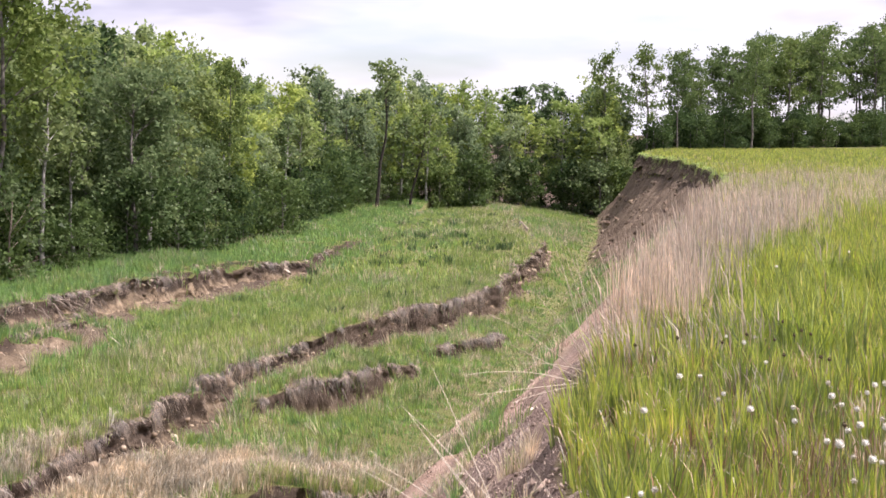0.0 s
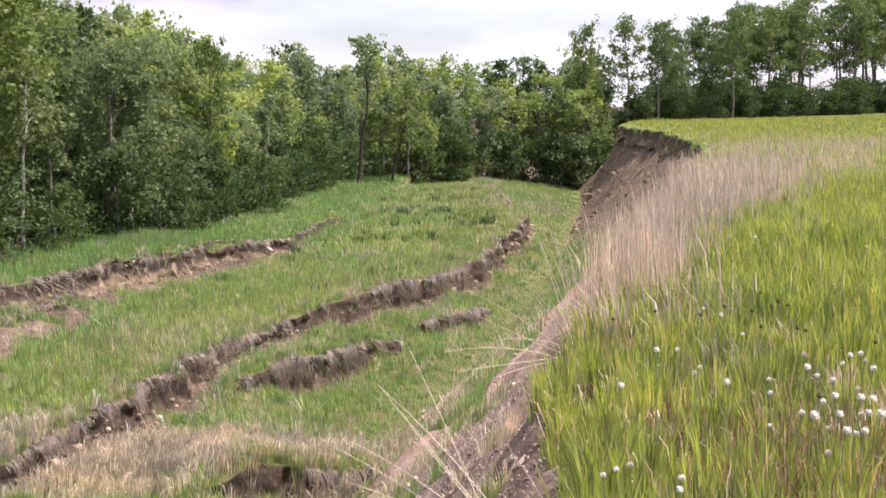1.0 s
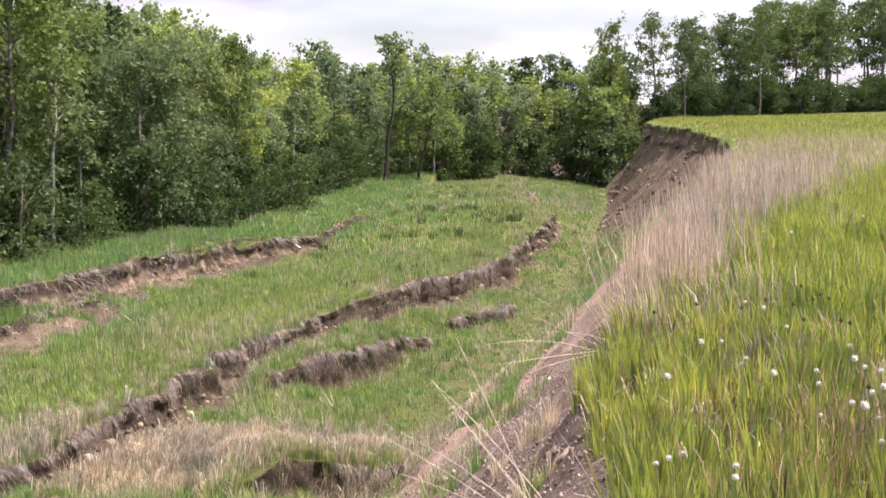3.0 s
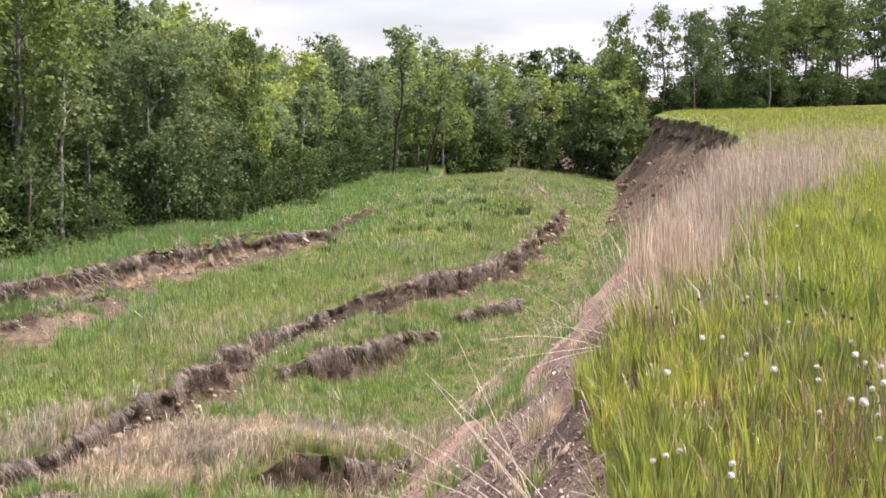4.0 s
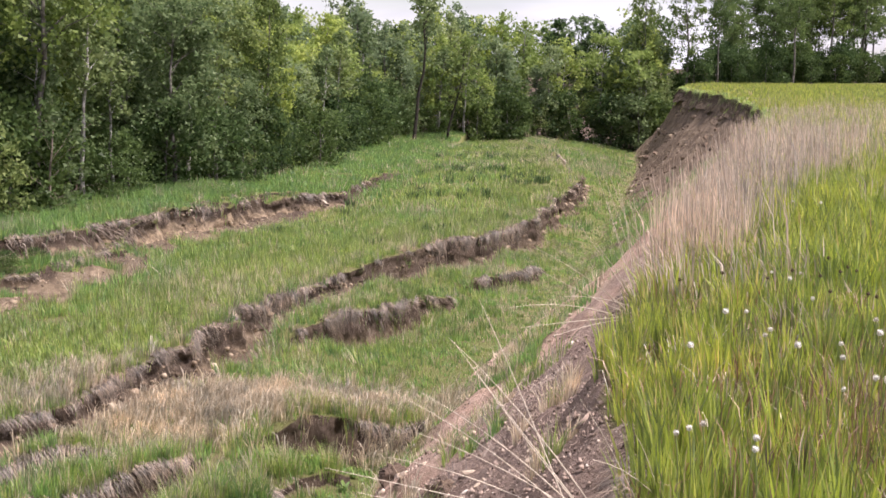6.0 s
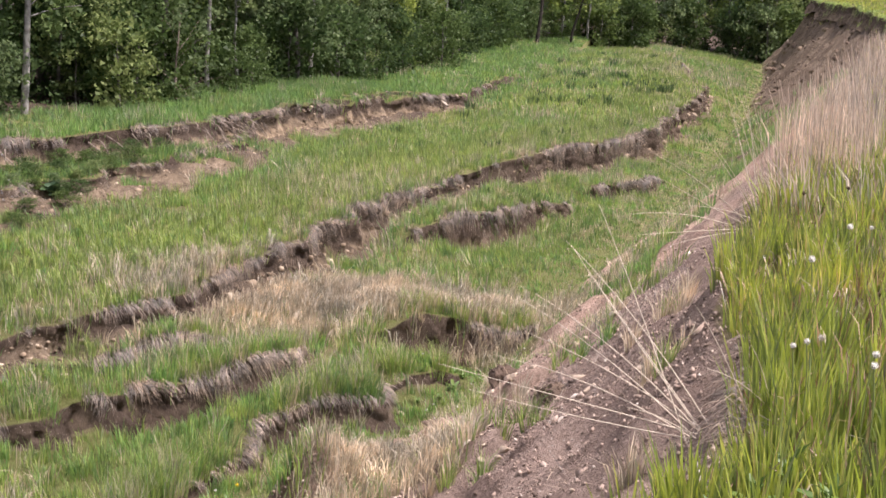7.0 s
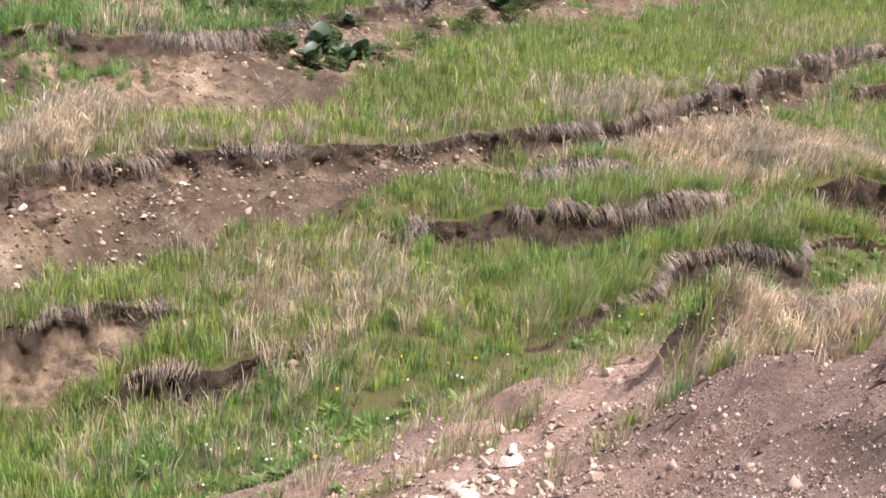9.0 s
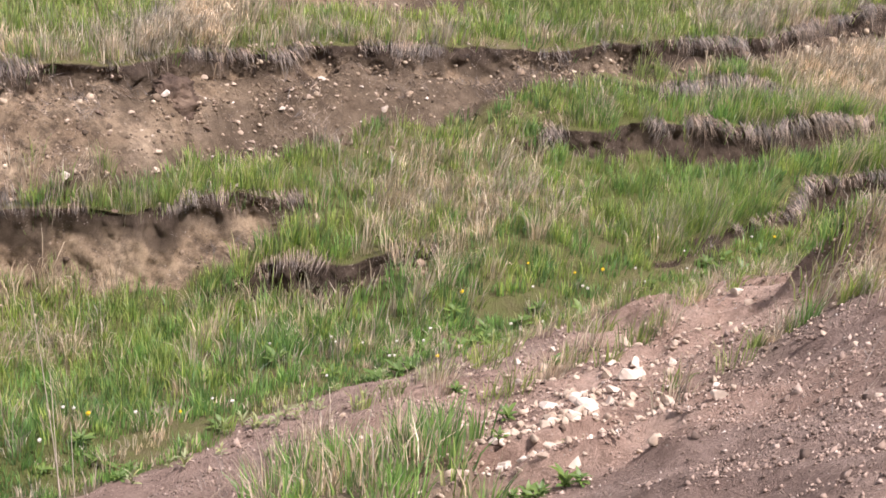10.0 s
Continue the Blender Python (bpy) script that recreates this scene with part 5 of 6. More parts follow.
# ---------------------------------------------------------------- stones and earth
def stone_mesh(seed, mat, flat=0.7):
    r_ = np.random.default_rng(seed)
    bm = bmesh.new()
    bmesh.ops.create_icosphere(bm, subdivisions=2, radius=0.5)
    cuts = [(Vector(r_.normal(size=3)).normalized(), r_.uniform(0.16, 0.36)) for _ in range(11)]
    for vert in bm.verts:
        for nrm, d in cuts:
            over = vert.co.dot(nrm) - d
            if over > 0:
                vert.co -= nrm * over
        vert.co.z *= flat
        vert.co.x *= 1.2
    me = bpy.data.meshes.new("stone")
    bm.to_mesh(me)
    bm.free()
    me.materials.append(mat)
    return me


PALE_STONES = [stone_mesh(300 + q, M_STONE, 0.55 + 0.1 * (q % 4)) for q in range(8)]
BROWN_STONES = [stone_mesh(330 + q, M_STONE_BROWN, 0.7) for q in range(4)]
SOIL_CLODS = [stone_mesh(350 + q, M_SOIL, 0.65) for q in range(4)]


def stones(n, cx, cy, sx, sy, size, label, group, meshes, name="stone", spread=0.6):
    px, py = r.normal(cx, sx, n), r.normal(cy, sy, n)
    for x, y, z in zip(px, py, land(px, py)["z"]):
        s = size * math.exp(float(np.clip(r.normal(0, spread), -1.0, 0.9)))
        ob = tagged(new(name, meshes[r.integers(len(meshes))]), label, name, group)
        ob.matrix_basis = Matrix.Translation((x, y, z + 0.14 * s)) @ Euler((r.uniform(-0.4, 0.4), r.uniform(-0.4, 0.4), r.uniform(0, 6.3))).to_matrix().to_4x4() @ Matrix.Scale(s, 4)


def rubble(areas, label, name, meshes):
    """Stones too small or too far to tell apart, as one spread."""
    spots = np.concatenate([np.stack([r.normal(cx, sx, n), r.normal(cy, sy, n), np.full(n, size)], 1) for n, cx, cy, sx, sy, size in areas])
    strew(spots, label, name, meshes)


def strew(spots, label, name, meshes, sunk=-0.12):
    """One spread of small stones at x, y, size."""
    shapes = []
    for me in meshes:
        v = np.zeros(len(me.vertices) * 3)
        me.vertices.foreach_get("co", v)
        shapes.append((v.reshape(-1, 3), np.array([p.vertices[:] for p in me.polygons])))
    pieces = []
    for (x, y, size), z in zip(spots, land(spots[:, 0], spots[:, 1])["z"]):
        v, f = shapes[r.integers(len(shapes))]
        s = size * math.exp(float(np.clip(r.normal(0, 0.6), -1.0, 0.9)))
        turn = np.array(Euler((r.uniform(-0.5, 0.5), r.uniform(-0.5, 0.5), r.uniform(0, 6.3))).to_matrix())
        pieces.append((v @ turn.T * s + np.array([x, y, z - sunk * s]), f))
    v, f = joined(pieces)
    tagged(new(name, mesh_of(name, v, f, meshes[0].materials[0])), label, "rubble", kind="stuff")


PALE = "pale angular limestone lying on the bare scree slope"
stones(42, -3.05, 7.3, 0.22, 0.75, 0.055, PALE, "stones on the scree", PALE_STONES)
stones(55, -2.95, 6.5, 0.28, 0.45, 0.060, PALE, "stones on the scree", PALE_STONES)
stones(26, -3.1, 7.9, 0.30, 0.6, 0.085, PALE, "stones on the scree", PALE_STONES)
stones(16, -3.9, 7.4, 0.45, 0.8, 0.050, PALE, "stones on the scree", PALE_STONES)
stones(12, -3.9, 8.9, 0.35, 0.6, 0.060, PALE, "stones on the scree", PALE_STONES)
stones(18, -2.5, 11.6, 0.5, 1.2, 0.060, PALE, "stones on the scree", PALE_STONES)
stones(16, -0.55, 9.2, 0.35, 0.9, 0.045, PALE, "stones on the scree", PALE_STONES)
stones(14, -0.8, 12.0, 0.4, 1.2, 0.06, PALE, "stones on the scree", PALE_STONES)
stones(7, -1.2, 7.9, 0.4, 0.7, 0.04, PALE, "stones on the scree", PALE_STONES)
stones(14, -2.9, 9.2, 0.7, 1.2, 0.045, "brown earthy stone half sunk in the scree", "brown stones on the scree", BROWN_STONES)
stones(24, -10.0, 13.0, 0.5, 1.1, 0.06, "pale stone fallen from the broken bank", "stones under the bank", PALE_STONES)
stones(14, -9.3, 15.2, 0.5, 0.7, 0.06, "pale stone fallen from the broken bank", "stones under the bank", PALE_STONES)
stones(12, -12.6, 20.0, 0.8, 1.6, 0.055, "pale stone on the bare earth step", "stones on the earth step", PALE_STONES)
rubble([(330, -3.0, 7.0, 0.3, 0.7, 0.030), (140, -3.1, 7.2, 0.6, 0.8, 0.035), (25, -0.6, 9.6, 0.4, 1.2, 0.055), (110, -2.5, 8.6, 0.9, 1.3, 0.016), (60, -0.6, 9.6, 0.5, 1.5, 0.018), (36, -0.5, 9.2, 0.35, 0.9, 0.028), (70, -0.9, 12.2, 0.4, 1.4, 0.04), (50, -1.5, 8.2, 0.4, 0.9, 0.025), (300, -3.3, 8.2, 0.6, 1.1, 0.028), (90, -2.6, 12.5, 0.6, 1.6, 0.04), (120, -1.3, 17.5, 0.7, 2.6, 0.065), (50, 0.2, 26, 0.7, 4.0, 0.10), (200, -10.4, 13.3, 0.8, 1.4, 0.045), (120, -10.3, 9.3, 0.45, 1.1, 0.035), (60, -4.6, 9.2, 0.5, 1.6, 0.035)], "pale broken stones strewn over the scree and under the bank", "rubble", PALE_STONES)
stones(18, -2.3, 13.6, 0.9, 1.4, 0.10, "dark clod of earth on the scree", "earth clods", SOIL_CLODS, "clod")
stones(12, -10.6, 12.8, 0.7, 1.0, 0.06, "brown earthy stone below the broken bank", "stones under the bank", BROWN_STONES)

# fine gravel strewn over the scree
n = 230000
x, y = r.uniform(-7, 1.5, n), 3.5 + 20.5 * r.random(n) ** 1.7
q = land(x, y)
m = q["scarp"] & (q["bare"] > 0.6) & (r.random(n) < np.clip(0.55 + 0.6 * grain(x, y, 0.9) + 0.4 * grain(x, y, 0.3), 0.10, 1))
x, y, z = x[m], y[m], q["z"][m]
n = len(x)
s = 0.0062 * np.exp(r.normal(0, 0.55, n))
chip = np.array([(1, 0.2, -0.4), (-0.6, 0.9, -0.4), (-0.6, -0.9, -0.4), (0, 0, 0.9)])
v = np.stack([x, y, z + 0.3 * s], 1)[:, None] + (chip[None] + r.normal(0, 0.35, (n, 4, 3))) * s[:, None, None]
tri = np.array([(0, 1, 3), (1, 2, 3), (2, 0, 3), (0, 2, 1)])
tagged(new("gravel", mesh_of("gravel", v.reshape(-1, 3), (4 * np.arange(n)[:, None, None] + tri[None]).reshape(-1, 3), M_GRAVEL)),
       "small brown and pale gravel strewn over the scree", "gravel", kind="stuff")
rubble([(320, -3.0, 8.6, 0.9, 1.6, 0.022), (120, -1.5, 15, 0.8, 3.0, 0.05), (60, -10.6, 13.2, 0.6, 1.4, 0.05)], "brown crumbled clods strewn over the scree and bank", "clods", SOIL_CLODS)
for _ in range(90):
    y = r.uniform(58, 90)
    a_, b_ = float(np.interp(y, FOOT.p[:, 1], FOOT.p[:, 0])), float(np.interp(y, LIP.p[:, 1], LIP.p[:, 0]))
    stones(1, a_ + (b_ - a_) * r.uniform(0.05, 0.85), y, 0.01, 0.01, 0.22, "brown clod of earth on the tall bare scarp", "earth clods", SOIL_CLODS, "clod")


def crumb_mesh(seed):
    r_ = np.random.default_rng(seed)
    bm = bmesh.new()
    bmesh.ops.create_icosphere(bm, subdivisions=1, radius=0.5)
    for vert in bm.verts:
        vert.co *= r_.uniform(0.65, 1.2)
        vert.co.z *= 0.75
    me = bpy.data.meshes.new("crumb")
    bm.to_mesh(me)
    bm.free()
    me.materials.append(M_CRUMB)
    return me


CRUMBS = [crumb_mesh(370 + q) for q in range(6)]


def along_face(line, n, y0, y1, s0, s1, size, wander=1.0):
    """Spots on and below the broken face along a line."""
    x, y, v, nx_, ny_ = line.along(0.05)
    keep = np.nonzero((y > y0) & (y < y1) & (v > 0.15))[0]
    k = keep[r.integers(len(keep), size=n)]
    x, y, nx_, ny_ = x[k], y[k], nx_[k], ny_[k]
    d = off_line(x, y, nx_, ny_, s0 + (s1 - s0) * r.random(n) ** 1.3, wander)
    return np.stack([x + nx_ * d, y + ny_ * d, size * r.uniform(0.6, 1.4, n)], 1)


strew(np.concatenate([along_face(BANK, 4200, 5, 19, 0.06, 1.7, 0.026), along_face(BANK, 350, 5, 20, 0.1, 0.9, 0.06), along_face(BANK, 500, 20, 45, 0.1, 0.5, 0.07), along_face(BANK, 300, 45, 70, 0.1, 0.6, 0.13),
                      along_face(PALE_STEP, 2200, 12, 30, 0.15, 1.8, 0.033, 1.6), along_face(PALE_STEP, 300, 12, 30, 0.15, 1.3, 0.07, 1.6), along_face(PALE_STEP, 500, 30, 48, 0.1, 1.2, 0.05, 1.6),
                      along_face(FOREST_STEP, 900, 17, 52, 0.12, 0.8, 0.05, 1.2), along_face(SMALL[0], 350, 5, 12, 0.15, 0.8, 0.03), along_face(SMALL[1], 120, 5, 14, 0.1, 0.6, 0.05)]),
      "brown and cream crumbs of earth fallen from the broken banks", "earth_crumbs", CRUMBS, 0.1)
ty = r.uniform(50, 98, 450)
ta, tb = np.interp(ty, FOOT.p[:, 1], FOOT.p[:, 0]), np.interp(ty, LIP.p[:, 1], LIP.p[:, 0])
strew(np.stack([ta + (tb - ta) * r.uniform(0.02, 0.97, 450), ty, r.uniform(0.07, 0.22, 450)], 1), "brown lumps of earth on the tall bare scarp", "earth_lumps", CRUMBS, 0.2)


def hummock(x, y, rx, ry, h, turn, label):
    """A lump of earth that broke off, steep and undercut on one side, running out on the other."""
    bm = bmesh.new()
    bmesh.ops.create_icosphere(bm, subdivisions=5, radius=1.0)
    for vert in bm.verts:
        c = vert.co
        lump = 1 + 0.34 * noise.noise(c * 1.3) + 0.08 * noise.noise(c * 4.3) + 0.16 * abs(noise.noise(c * 6)) + 0.12 * abs(noise.noise(c * 13)) + 0.07 * noise.noise(c * 21)
        c *= lump
        c += Vector((noise.noise(c * 3 + Vector((7, 0, 0))), noise.noise(c * 3 + Vector((0, 9, 0))), noise.noise(c * 3))) * 0.16
        shelf = 0.10 * math.floor(c.z * 5 + 1.5 * noise.noise(c * 2)) * (c.x < 0)
        run = 1.9 if c.x > 0 else 0.45 + 0.5 * max(c.z, 0) + 0.5 * shelf
        c.x *= rx * run
        c.y *= ry
        c.z = c.z * h if c.z > 0 else c.z * 0.35
    bm.normal_update()
    me = bpy.data.meshes.new("hummock")
    bm.to_mesh(me)
    bm.free()
    me.materials.append(M_SOIL)
    me.polygons.foreach_set("use_smooth", np.ones(len(me.polygons), bool))
    ob = tagged(new("earth_hummock", me), label, "hummock")
    ob.matrix_basis = pose(x, y, height(x, y) - 0.10, 0, 0, turn)


hummock(-0.32, 9.85, 0.13, 0.22, 0.16, 20, "small broken ledge of dark earth on the scree")
hummock(-0.88, 12.9, 0.16, 0.26, 0.20, 0, "small broken ledge of dark earth on the scree")
hummock(-0.75, 11.3, 0.12, 0.20, 0.15, -15, "small broken ledge of dark earth on the scree")
hummock(-10.8, 12.3, 0.22, 0.28, 0.30, 60, "crumbling brown lump of earth below the bank")


# ---------------------------------------------------------------- weeds and flowers
def tube_mesh(name, pts, radii, mat, sides=5):
    v, f = tube(pts, radii, sides)
    return mesh_of(name, v, f, mat, True)


def arc(a, b, sag, k=7):
    t = np.linspace(0, 1, k)[:, None]
    return np.array(a) + (np.array(b) - np.array(a)) * t + np.array([0, 0, sag]) * (4 * t * (1 - t))


def stalk_clump(base, tips, label, radius=0.0028):
    x, y, z = base
    top = tagged(new("dead_weed"), label, "weed", "dead weeds on the lip")
    top.location = base
    for q, tip in enumerate(tips):
        b = (r.normal(0, 0.05), r.normal(0, 0.05), -0.04)
        pts = arc(b, (tip[0] - x, tip[1] - y, tip[2] - z), r.uniform(-0.02, 0.06))
        part("stalk", tube_mesh("stalk", pts, np.linspace(radius, radius * 0.35, len(pts)), M_STALK), top)


def on_ray(bearing, drop, dist, side=-0.154):
    """A point seen from eye height over the corner of the lip, by bearing and depression."""
    b = radians(bearing)
    return (-math.sin(b) * dist + side, math.cos(b) * dist, 1.6 + dist * math.tan(radians(drop)))


stalk_clump((0.41, 6.01, -0.38),
            [(-0.12, 6.35, 0.55), (-0.26, 6.37, 0.37), (-0.23, 6.12, 0.40), (-0.46, 6.16, 0.14), (-0.38, 6.36, 0.11), (-0.40, 6.22, -0.04), (-0.53, 6.19, -0.15), (-0.78, 5.96, -0.14), (-0.65, 6.13, -0.30), (0.06, 5.95, -0.27), (-0.15, 6.44, 0.22)],
            "spray of long bleached dead stalks leaning out from the lip", 0.0034)
zb = height(1.0, 9.7)
tips = [on_ray(-1.6, -7.2, 9.0, -0.035), on_ray(-2.0, -8.2, 9.0, -0.035), on_ray(-0.7, -9.7, 8.8, -0.035), on_ray(-1.2, -10.5, 8.8, -0.035), on_ray(-3.6, -6.4, 9.5, -0.035), on_ray(-4.6, -5.2, 10, -0.035), on_ray(-3.0, -9.2, 9.3, -0.035),
        on_ray(-5.2, -5.0, 10, -0.035), on_ray(-2.6, -10.8, 9.0, -0.035), on_ray(-4.2, -7.0, 9.4, -0.035)]
stalk_clump((1.0, 9.75, zb), tips, "tuft of long bleached dead stalks on the lip", 0.0034)
zb = height(1.25, 11.6)
stalk_clump((1.25, 11.6, zb), [on_ray(-4.0 - 0.35 * q, -3.6 - 0.28 * q, 11.0 + 0.1 * q, -0.035) for q in range(8)], "tuft of long pinkish dead stalks on the lip", 0.0034)
zb = height(-2.0, 1.8)
stalk_clump((-2.1, 1.95, zb), [on_ray(46.8, -28.6, 2.7, -0.224), on_ray(45.9, -31.5, 2.7, -0.224), on_ray(44.9, -33.5, 2.75, -0.224)], "pale upright dead stalks standing on the slope", 0.0022)
stalk_clump((0.55, 5.3, height(0.55, 5.3)), [on_ray(-6.9, -14.5, 5.0), on_ray(-5.2, -15.6, 5.0), on_ray(-4.6, -13.2, 5.1)], "small spray of dead stalks at the lip", 0.003)


def puff(seed, mat, radius, hairs):
    r_ = np.random.default_rng(seed)
    bm = bmesh.new()
    bmesh.ops.create_icosphere(bm, subdivisions=2, radius=radius * 0.78)
    me0 = [(np.array(vv.co)) for vv in bm.verts]
    faces = [[q.index for q in fc.verts] for fc in bm.faces]
    bm.free()
    d = r_.normal(size=(hairs, 3))
    d /= np.linalg.norm(d, axis=1)[:, None]
    e = np.cross(d, r_.normal(size=(hairs, 3)))
    e /= np.linalg.norm(e, axis=1)[:, None]
    tri = np.stack([d * radius * 0.5, d * radius * 1.12 + e * radius * 0.14, d * radius * 1.12 - e * radius * 0.14], 1).reshape(-1, 3)
    v = np.concatenate([np.array(me0) * np.array([1, 1, 0.9]), tri])
    f = np.concatenate([np.array(faces), np.arange(3 * hairs).reshape(-1, 3) + len(me0)])
    return mesh_of("head", v, f, mat)


PUFFS = [puff(400, M_FLUFF, 0.017, 110), puff(401, M_FLUFF, 0.014, 110), puff(404, M_FLUFF_OLD, 0.015, 70)]
SPENT = puff(402, M_SPENT, 0.013, 40)
BLOOM = puff(403, M_YELLOW, 0.016, 60)
STEMS = [tube_mesh("stem", arc((0, 0, 0), (0.03 * q, 0.02, 1.0), 0.0) + np.array([[0.03 * math.sin(3 * k + q), 0, 0] for k in np.linspace(0, 1, 7)]) * 0.5, np.full(7, 0.003), M_STEM) for q in range(3)]


def dandelion(x, y, h, head, label, size=1.0):
    top = tagged(new("dandelion"), label, "flower", "dandelions")
    top.location = (x, y, height(x, y))
    stem = part("stem", STEMS[r.integers(3)], top)
    stem.scale = (1, 1, h)
    b = part("head", head, top)
    b.location, b.scale = stem.data.vertices[-1].co * 1.0, (size,) * 3
    b.location.z = h


FLOWERS = [(1.81, 6.87), (1.76, 6.56), (1.74, 6.38), (1.80, 6.28), (1.73, 6.00), (1.46, 5.69), (1.50, 5.66), (1.54, 5.63), (1.61, 5.67), (1.55, 5.37), (1.57, 5.32), (1.62, 5.37), (1.51, 5.40), (1.79, 5.97), (1.74, 5.67), (1.91, 6.56), (2.00, 6.74), (2.00, 6.59), (1.40, 5.01), (1.14, 7.25), (1.26, 7.23), (1.25, 6.78), (1.24, 6.64), (1.34, 6.39), (1.52, 6.39), (1.45, 6.08), (0.88, 6.59), (1.27, 5.46), (0.79, 4.73), (0.80, 4.58), (0.70, 5.04), (0.65, 5.04), (0.60, 5.02), (1.80, 8.60), (1.64, 8.68), (1.68, 8.35), (1.64, 7.59), (2.96, 13.95), (3.22, 13.88), (4.27, 15.11), (3.98, 12.90)]
CLOCK = "dandelion gone to a white seed clock in the meadow grass"
for x, y in FLOWERS:
    dandelion(x, y, 0.35, PUFFS[r.integers(3)], CLOCK, r.uniform(0.65, 0.95))
for _ in range(24):
    x, y = r.normal(1.95, 0.18), r.normal(5.9, 0.5)
    dandelion(x, y, r.uniform(0.22, 0.36), PUFFS[r.integers(3)], CLOCK, r.uniform(0.7, 1.15))
for _ in range(16):
    x, y = r.normal(1.95, 0.25), r.normal(8.6, 0.8)
    dandelion(x, y, r.uniform(0.28, 0.36), SPENT, "spent dandelion with a dark bare head", 1.0)
fx, fy, _, fnx, fny = FOOT.along(0.05)
pick = [k for k in range(len(fx)) if 6.5 < fy[k] < 22]
for _ in range(70):
    k = pick[r.integers(len(pick))]
    o = r.normal(0.35, 0.45)
    x, y = fx[k] - fnx[k] * o, fy[k] - fny[k] * o
    dandelion(x, y, r.uniform(0.14, 0.26), PUFFS[1] if r.random() < 0.85 else BLOOM, "small white-headed dandelion at the foot of the scree", r.uniform(0.8, 1.2))


def leaf_mesh(length, width, lobes, mat=M_HERB):
    t = np.linspace(0, 1, 7)
    w = width * np.sin(np.pi * np.clip(t * 0.92 + 0.06, 0, 1)) ** 0.8 * (1 - lobes * 0.45 * (np.arange(7) % 2))
    mid = np.stack([t * length * 0.85, 0 * t, 0.34 * length * t * (1.2 - t)], 1)
    v = np.stack([mid + np.stack([0 * t, w / 2, 0.12 * w], 1), mid, mid - np.stack([0 * t, w / 2, -0.12 * w], 1)], 1).reshape(-1, 3)
    f = []
    for k in range(6):
        f += [(3 * k, 3 * k + 1, 3 * k + 4, 3 * k + 3), (3 * k + 1, 3 * k + 2, 3 * k + 5, 3 * k + 4)]
    return mesh_of("leaf", v, np.array(f), mat, True)


PALE_LEAF = [leaf_mesh(0.12, 0.024, 1, M_HERB_PALE), leaf_mesh(0.14, 0.022, 0, M_HERB_PALE)]
ROSETTE_LEAF = [leaf_mesh(0.13, 0.030, 1), leaf_mesh(0.15, 0.036, 0), leaf_mesh(0.10, 0.026, 0)]
BROAD_LEAF = [leaf_mesh(0.34, 0.24, 0, M_BURDOCK), leaf_mesh(0.28, 0.20, 0, M_BURDOCK)]


def herb(x, y, size, leaves, shapes, label, group, up=0.5):
    top = tagged(new("weed_plant"), label, "weed", group)
    top.matrix_basis = Matrix.Translation((x, y, height(x, y) - 0.01)) @ Matrix.Rotation(r.uniform(0, 6.3), 4, "Z") @ Matrix.Scale(size, 4)
    for q in range(leaves):
        ob = part("leaf", shapes[r.integers(len(shapes))], top)
        ob.rotation_euler = (r.uniform(-0.3, 0.3), -r.uniform(0.0, up), 2.4 * q + r.uniform(-0.3, 0.3))
        ob.location = (0, 0, r.uniform(0, 0.1) * up)
        ob.scale = (r.uniform(0.7, 1.15),) * 3


for _ in range(75):
    k = pick[r.integers(len(pick))]
    o = r.normal(0.15, 0.45)
    herb(fx[k] - fnx[k] * o, fy[k] - fny[k] * o, r.uniform(0.8, 1.4), 15, ROSETTE_LEAF, "green rosette of a leafy weed at the foot of the scree", "weed rosettes", 0.6)
for _ in range(85):
    k = pick[r.integers(len(pick) * 2 // 3)]
    o = r.normal(-0.55, 0.35)
    herb(fx[k] - fnx[k] * o, fy[k] - fny[k] * o, r.uniform(0.5, 0.95), 14, PALE_LEAF, "pale yellowish-green weed at the foot of the scree", "pale weeds", 1.2)
for x, y in ((-3.5, 7.3), (-2.55, 5.75), (-2.45, 5.8), (-2.35, 5.75), (-2.6, 5.7), (-2.7, 5.75), (-3.2, 6.55), (-2.75, 6.6), (-2.5, 5.6), (-3.9, 8.9), (-4.4, 8.3), (-1.9, 12.2), (-2.2, 10.6)):
    herb(x, y, r.uniform(0.6, 0.85), 20, ROSETTE_LEAF, "green leafy weed growing between the stones", "weed rosettes", 0.8)
for x, y in ((0.28, 3.9), (0.40, 4.15), (0.22, 4.2), (0.52, 4.3), (0.35, 3.7), (0.6, 4.0)):
    herb(x, y, r.uniform(0.8, 1.1), 14, ROSETTE_LEAF, "bushy green weed on the edge of the lip", "weeds on the lip", 1.3)
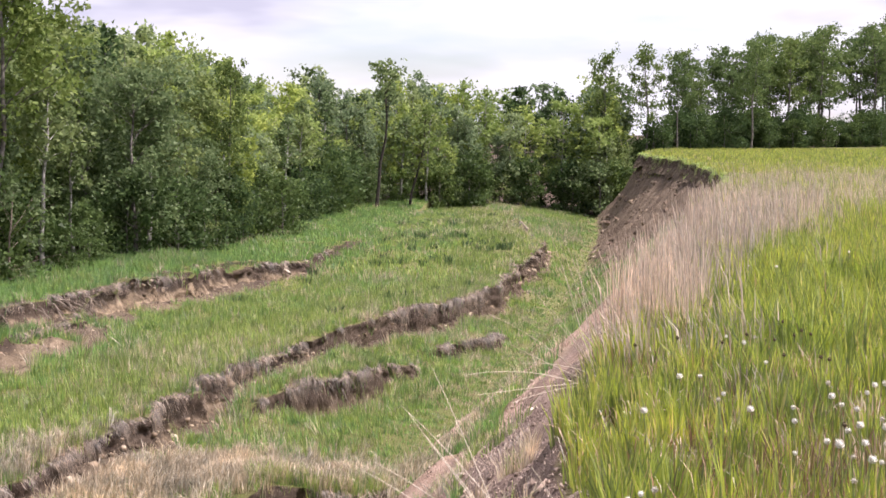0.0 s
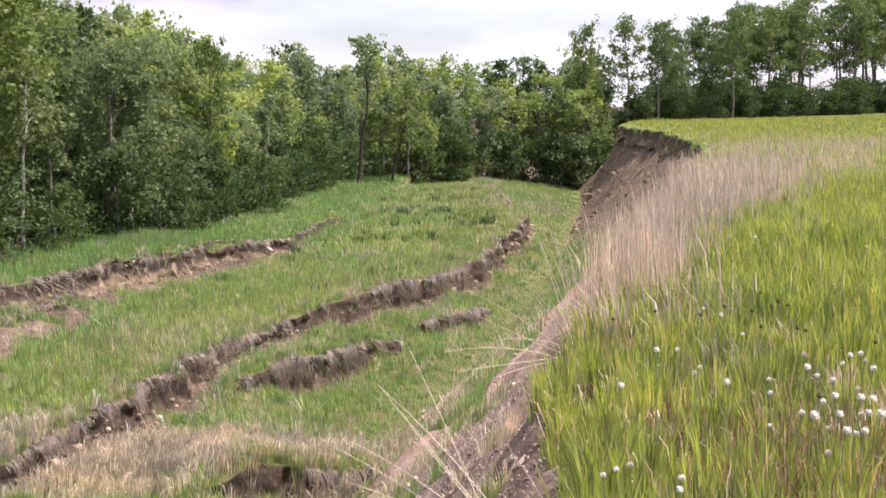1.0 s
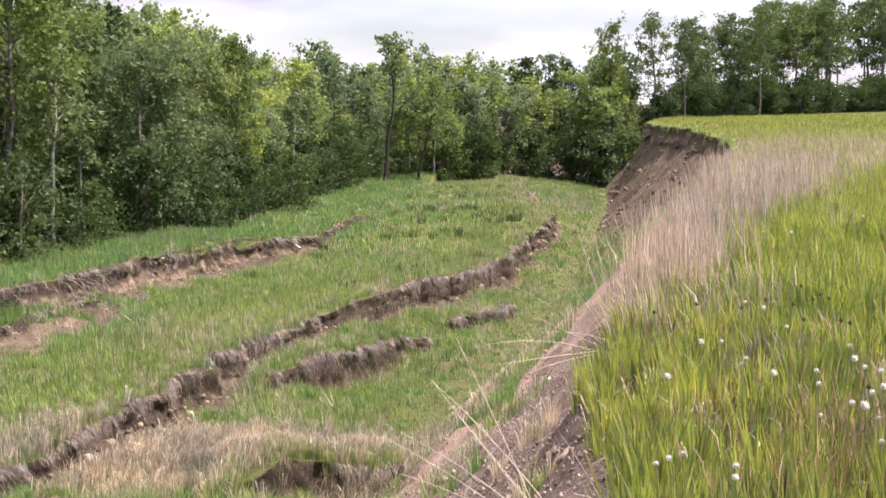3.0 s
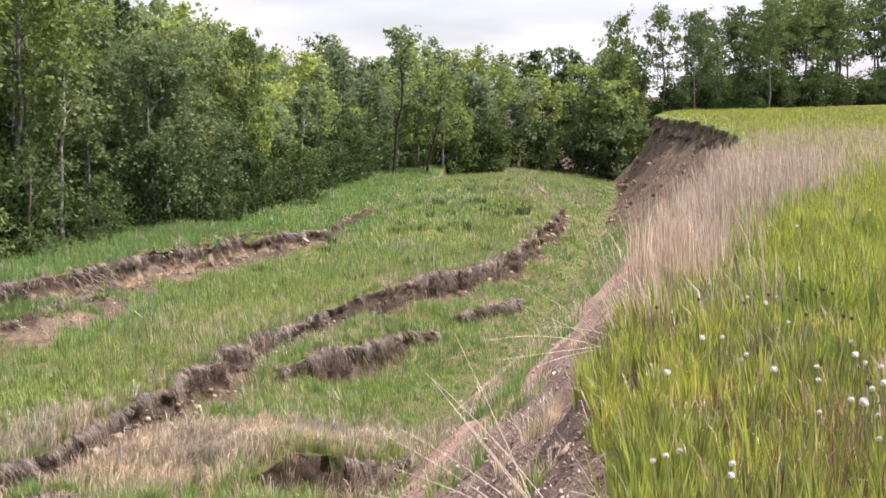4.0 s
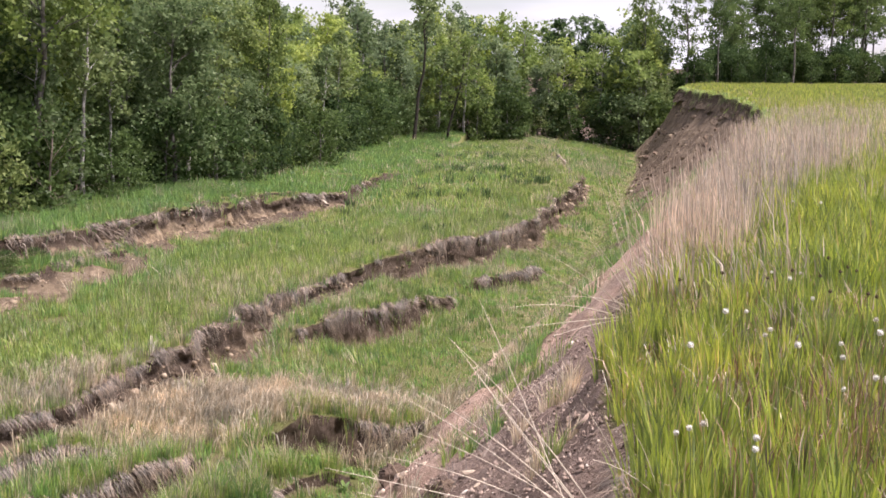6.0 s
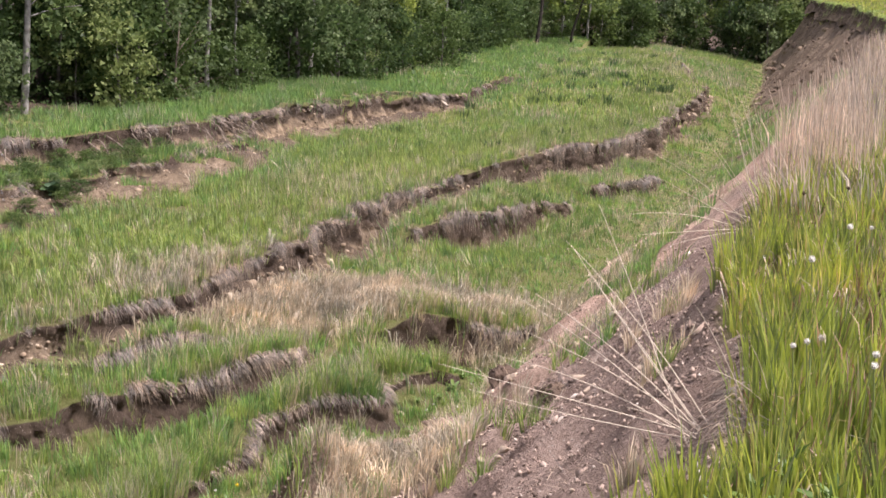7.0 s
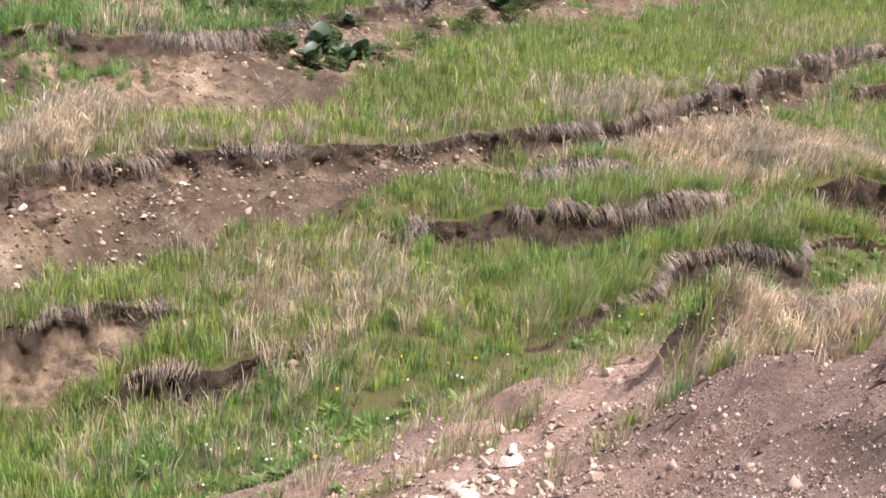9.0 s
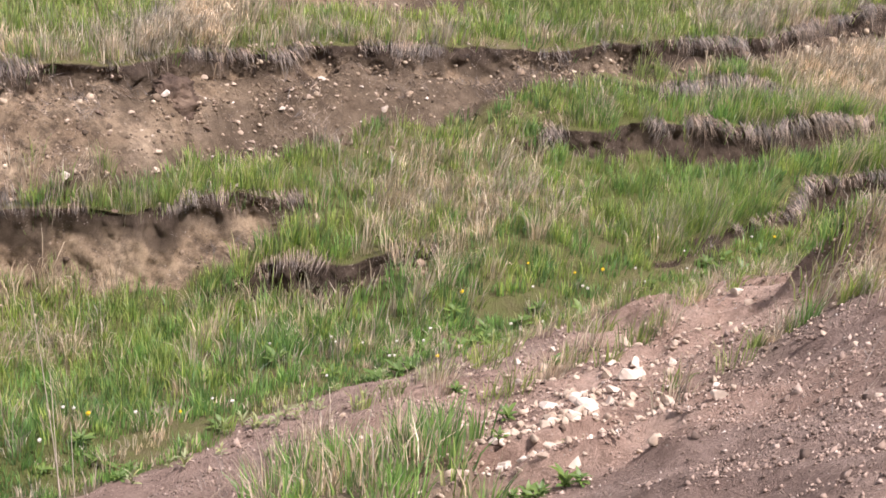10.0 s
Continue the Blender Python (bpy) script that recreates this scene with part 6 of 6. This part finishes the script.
for x, y, s in ((-11.55, 20.4, 1.3), (-11.1, 20.4, 1.4), (-11.2, 21.2, 1.3), (-11.4, 19.9, 1.2), (-11.8, 20.9, 1.1), (-11.4, 28.0, 1.2), (-11.7, 21.2, 0.9), (-11.4, 20.8, 0.9), (-12.1, 22.4, 0.7), (-11.9, 20.0, 0.7), (-11.3, 21.1, 0.8), (-13.4, 21.2, 0.7), (-12.6, 24.5, 0.7), (-12.2, 26.0, 0.8), (-14.3, 28.3, 0.7), (-13.8, 29.6, 0.7)):
    herb(x, y, s, 18, BROAD_LEAF, "dark broad-leaved burdock on the earth step", "burdocks", 1.2)


# ---------------------------------------------------------------- roots and log
rx, ry, rv, rnx, rny = FOREST_STEP.along(0.02)
pick = [k for k in range(len(rx)) if 27 < ry[k] < 39]
for _ in range(9):
    k0 = pick[r.integers(len(pick))]
    top = tagged(new("hanging_roots"), "grey tree roots hanging from the broken turf edge", "roots", "roots at the turf edge")
    bx, by = rx[k0], ry[k0]
    bz = height(bx - rnx[k0] * 0.4, by - rny[k0] * 0.4) - 0.05
    top.location = (bx, by, bz)
    for q in range(6):
        a = (r.normal(0, 0.5), r.normal(0, 0.3), -0.05)
        reach = r.uniform(0.25, 0.6)
        b = (a[0] + rnx[k0] * reach + r.normal(0, 0.25), a[1] + rny[k0] * reach, -r.uniform(0.35, 0.8))
        part("root", tube_mesh("root", arc(a, b, r.uniform(0.02, 0.15)), np.linspace(0.022, 0.006, 7), M_ROOT), top)
lz = height(-5.8, 50.2)
log = tagged(new("log"), "short bleached log lying on the broken turf edge", "log")
log.location = (-5.8, 50.3, lz + 0.05)
part("stem", tube_mesh("stem", arc((-0.25, 0.6, 0.04), (0.25, -0.6, -0.03), 0.03), np.linspace(0.07, 0.05, 7), M_STALK, 8), log)

wx_, wy_ = -10.3, 10.2
white = stone_mesh(390, M_STONE, 0.95)
block = tagged(new("white_stone", white), "squarish white stone on the edge of the clay ledge", "stone")
block.matrix_basis = Matrix.Translation((wx_ - 0.12, wy_ + 0.08, height(wx_ - 0.12, wy_ + 0.08) + 0.06)) @ Matrix.Scale(0.12, 4)
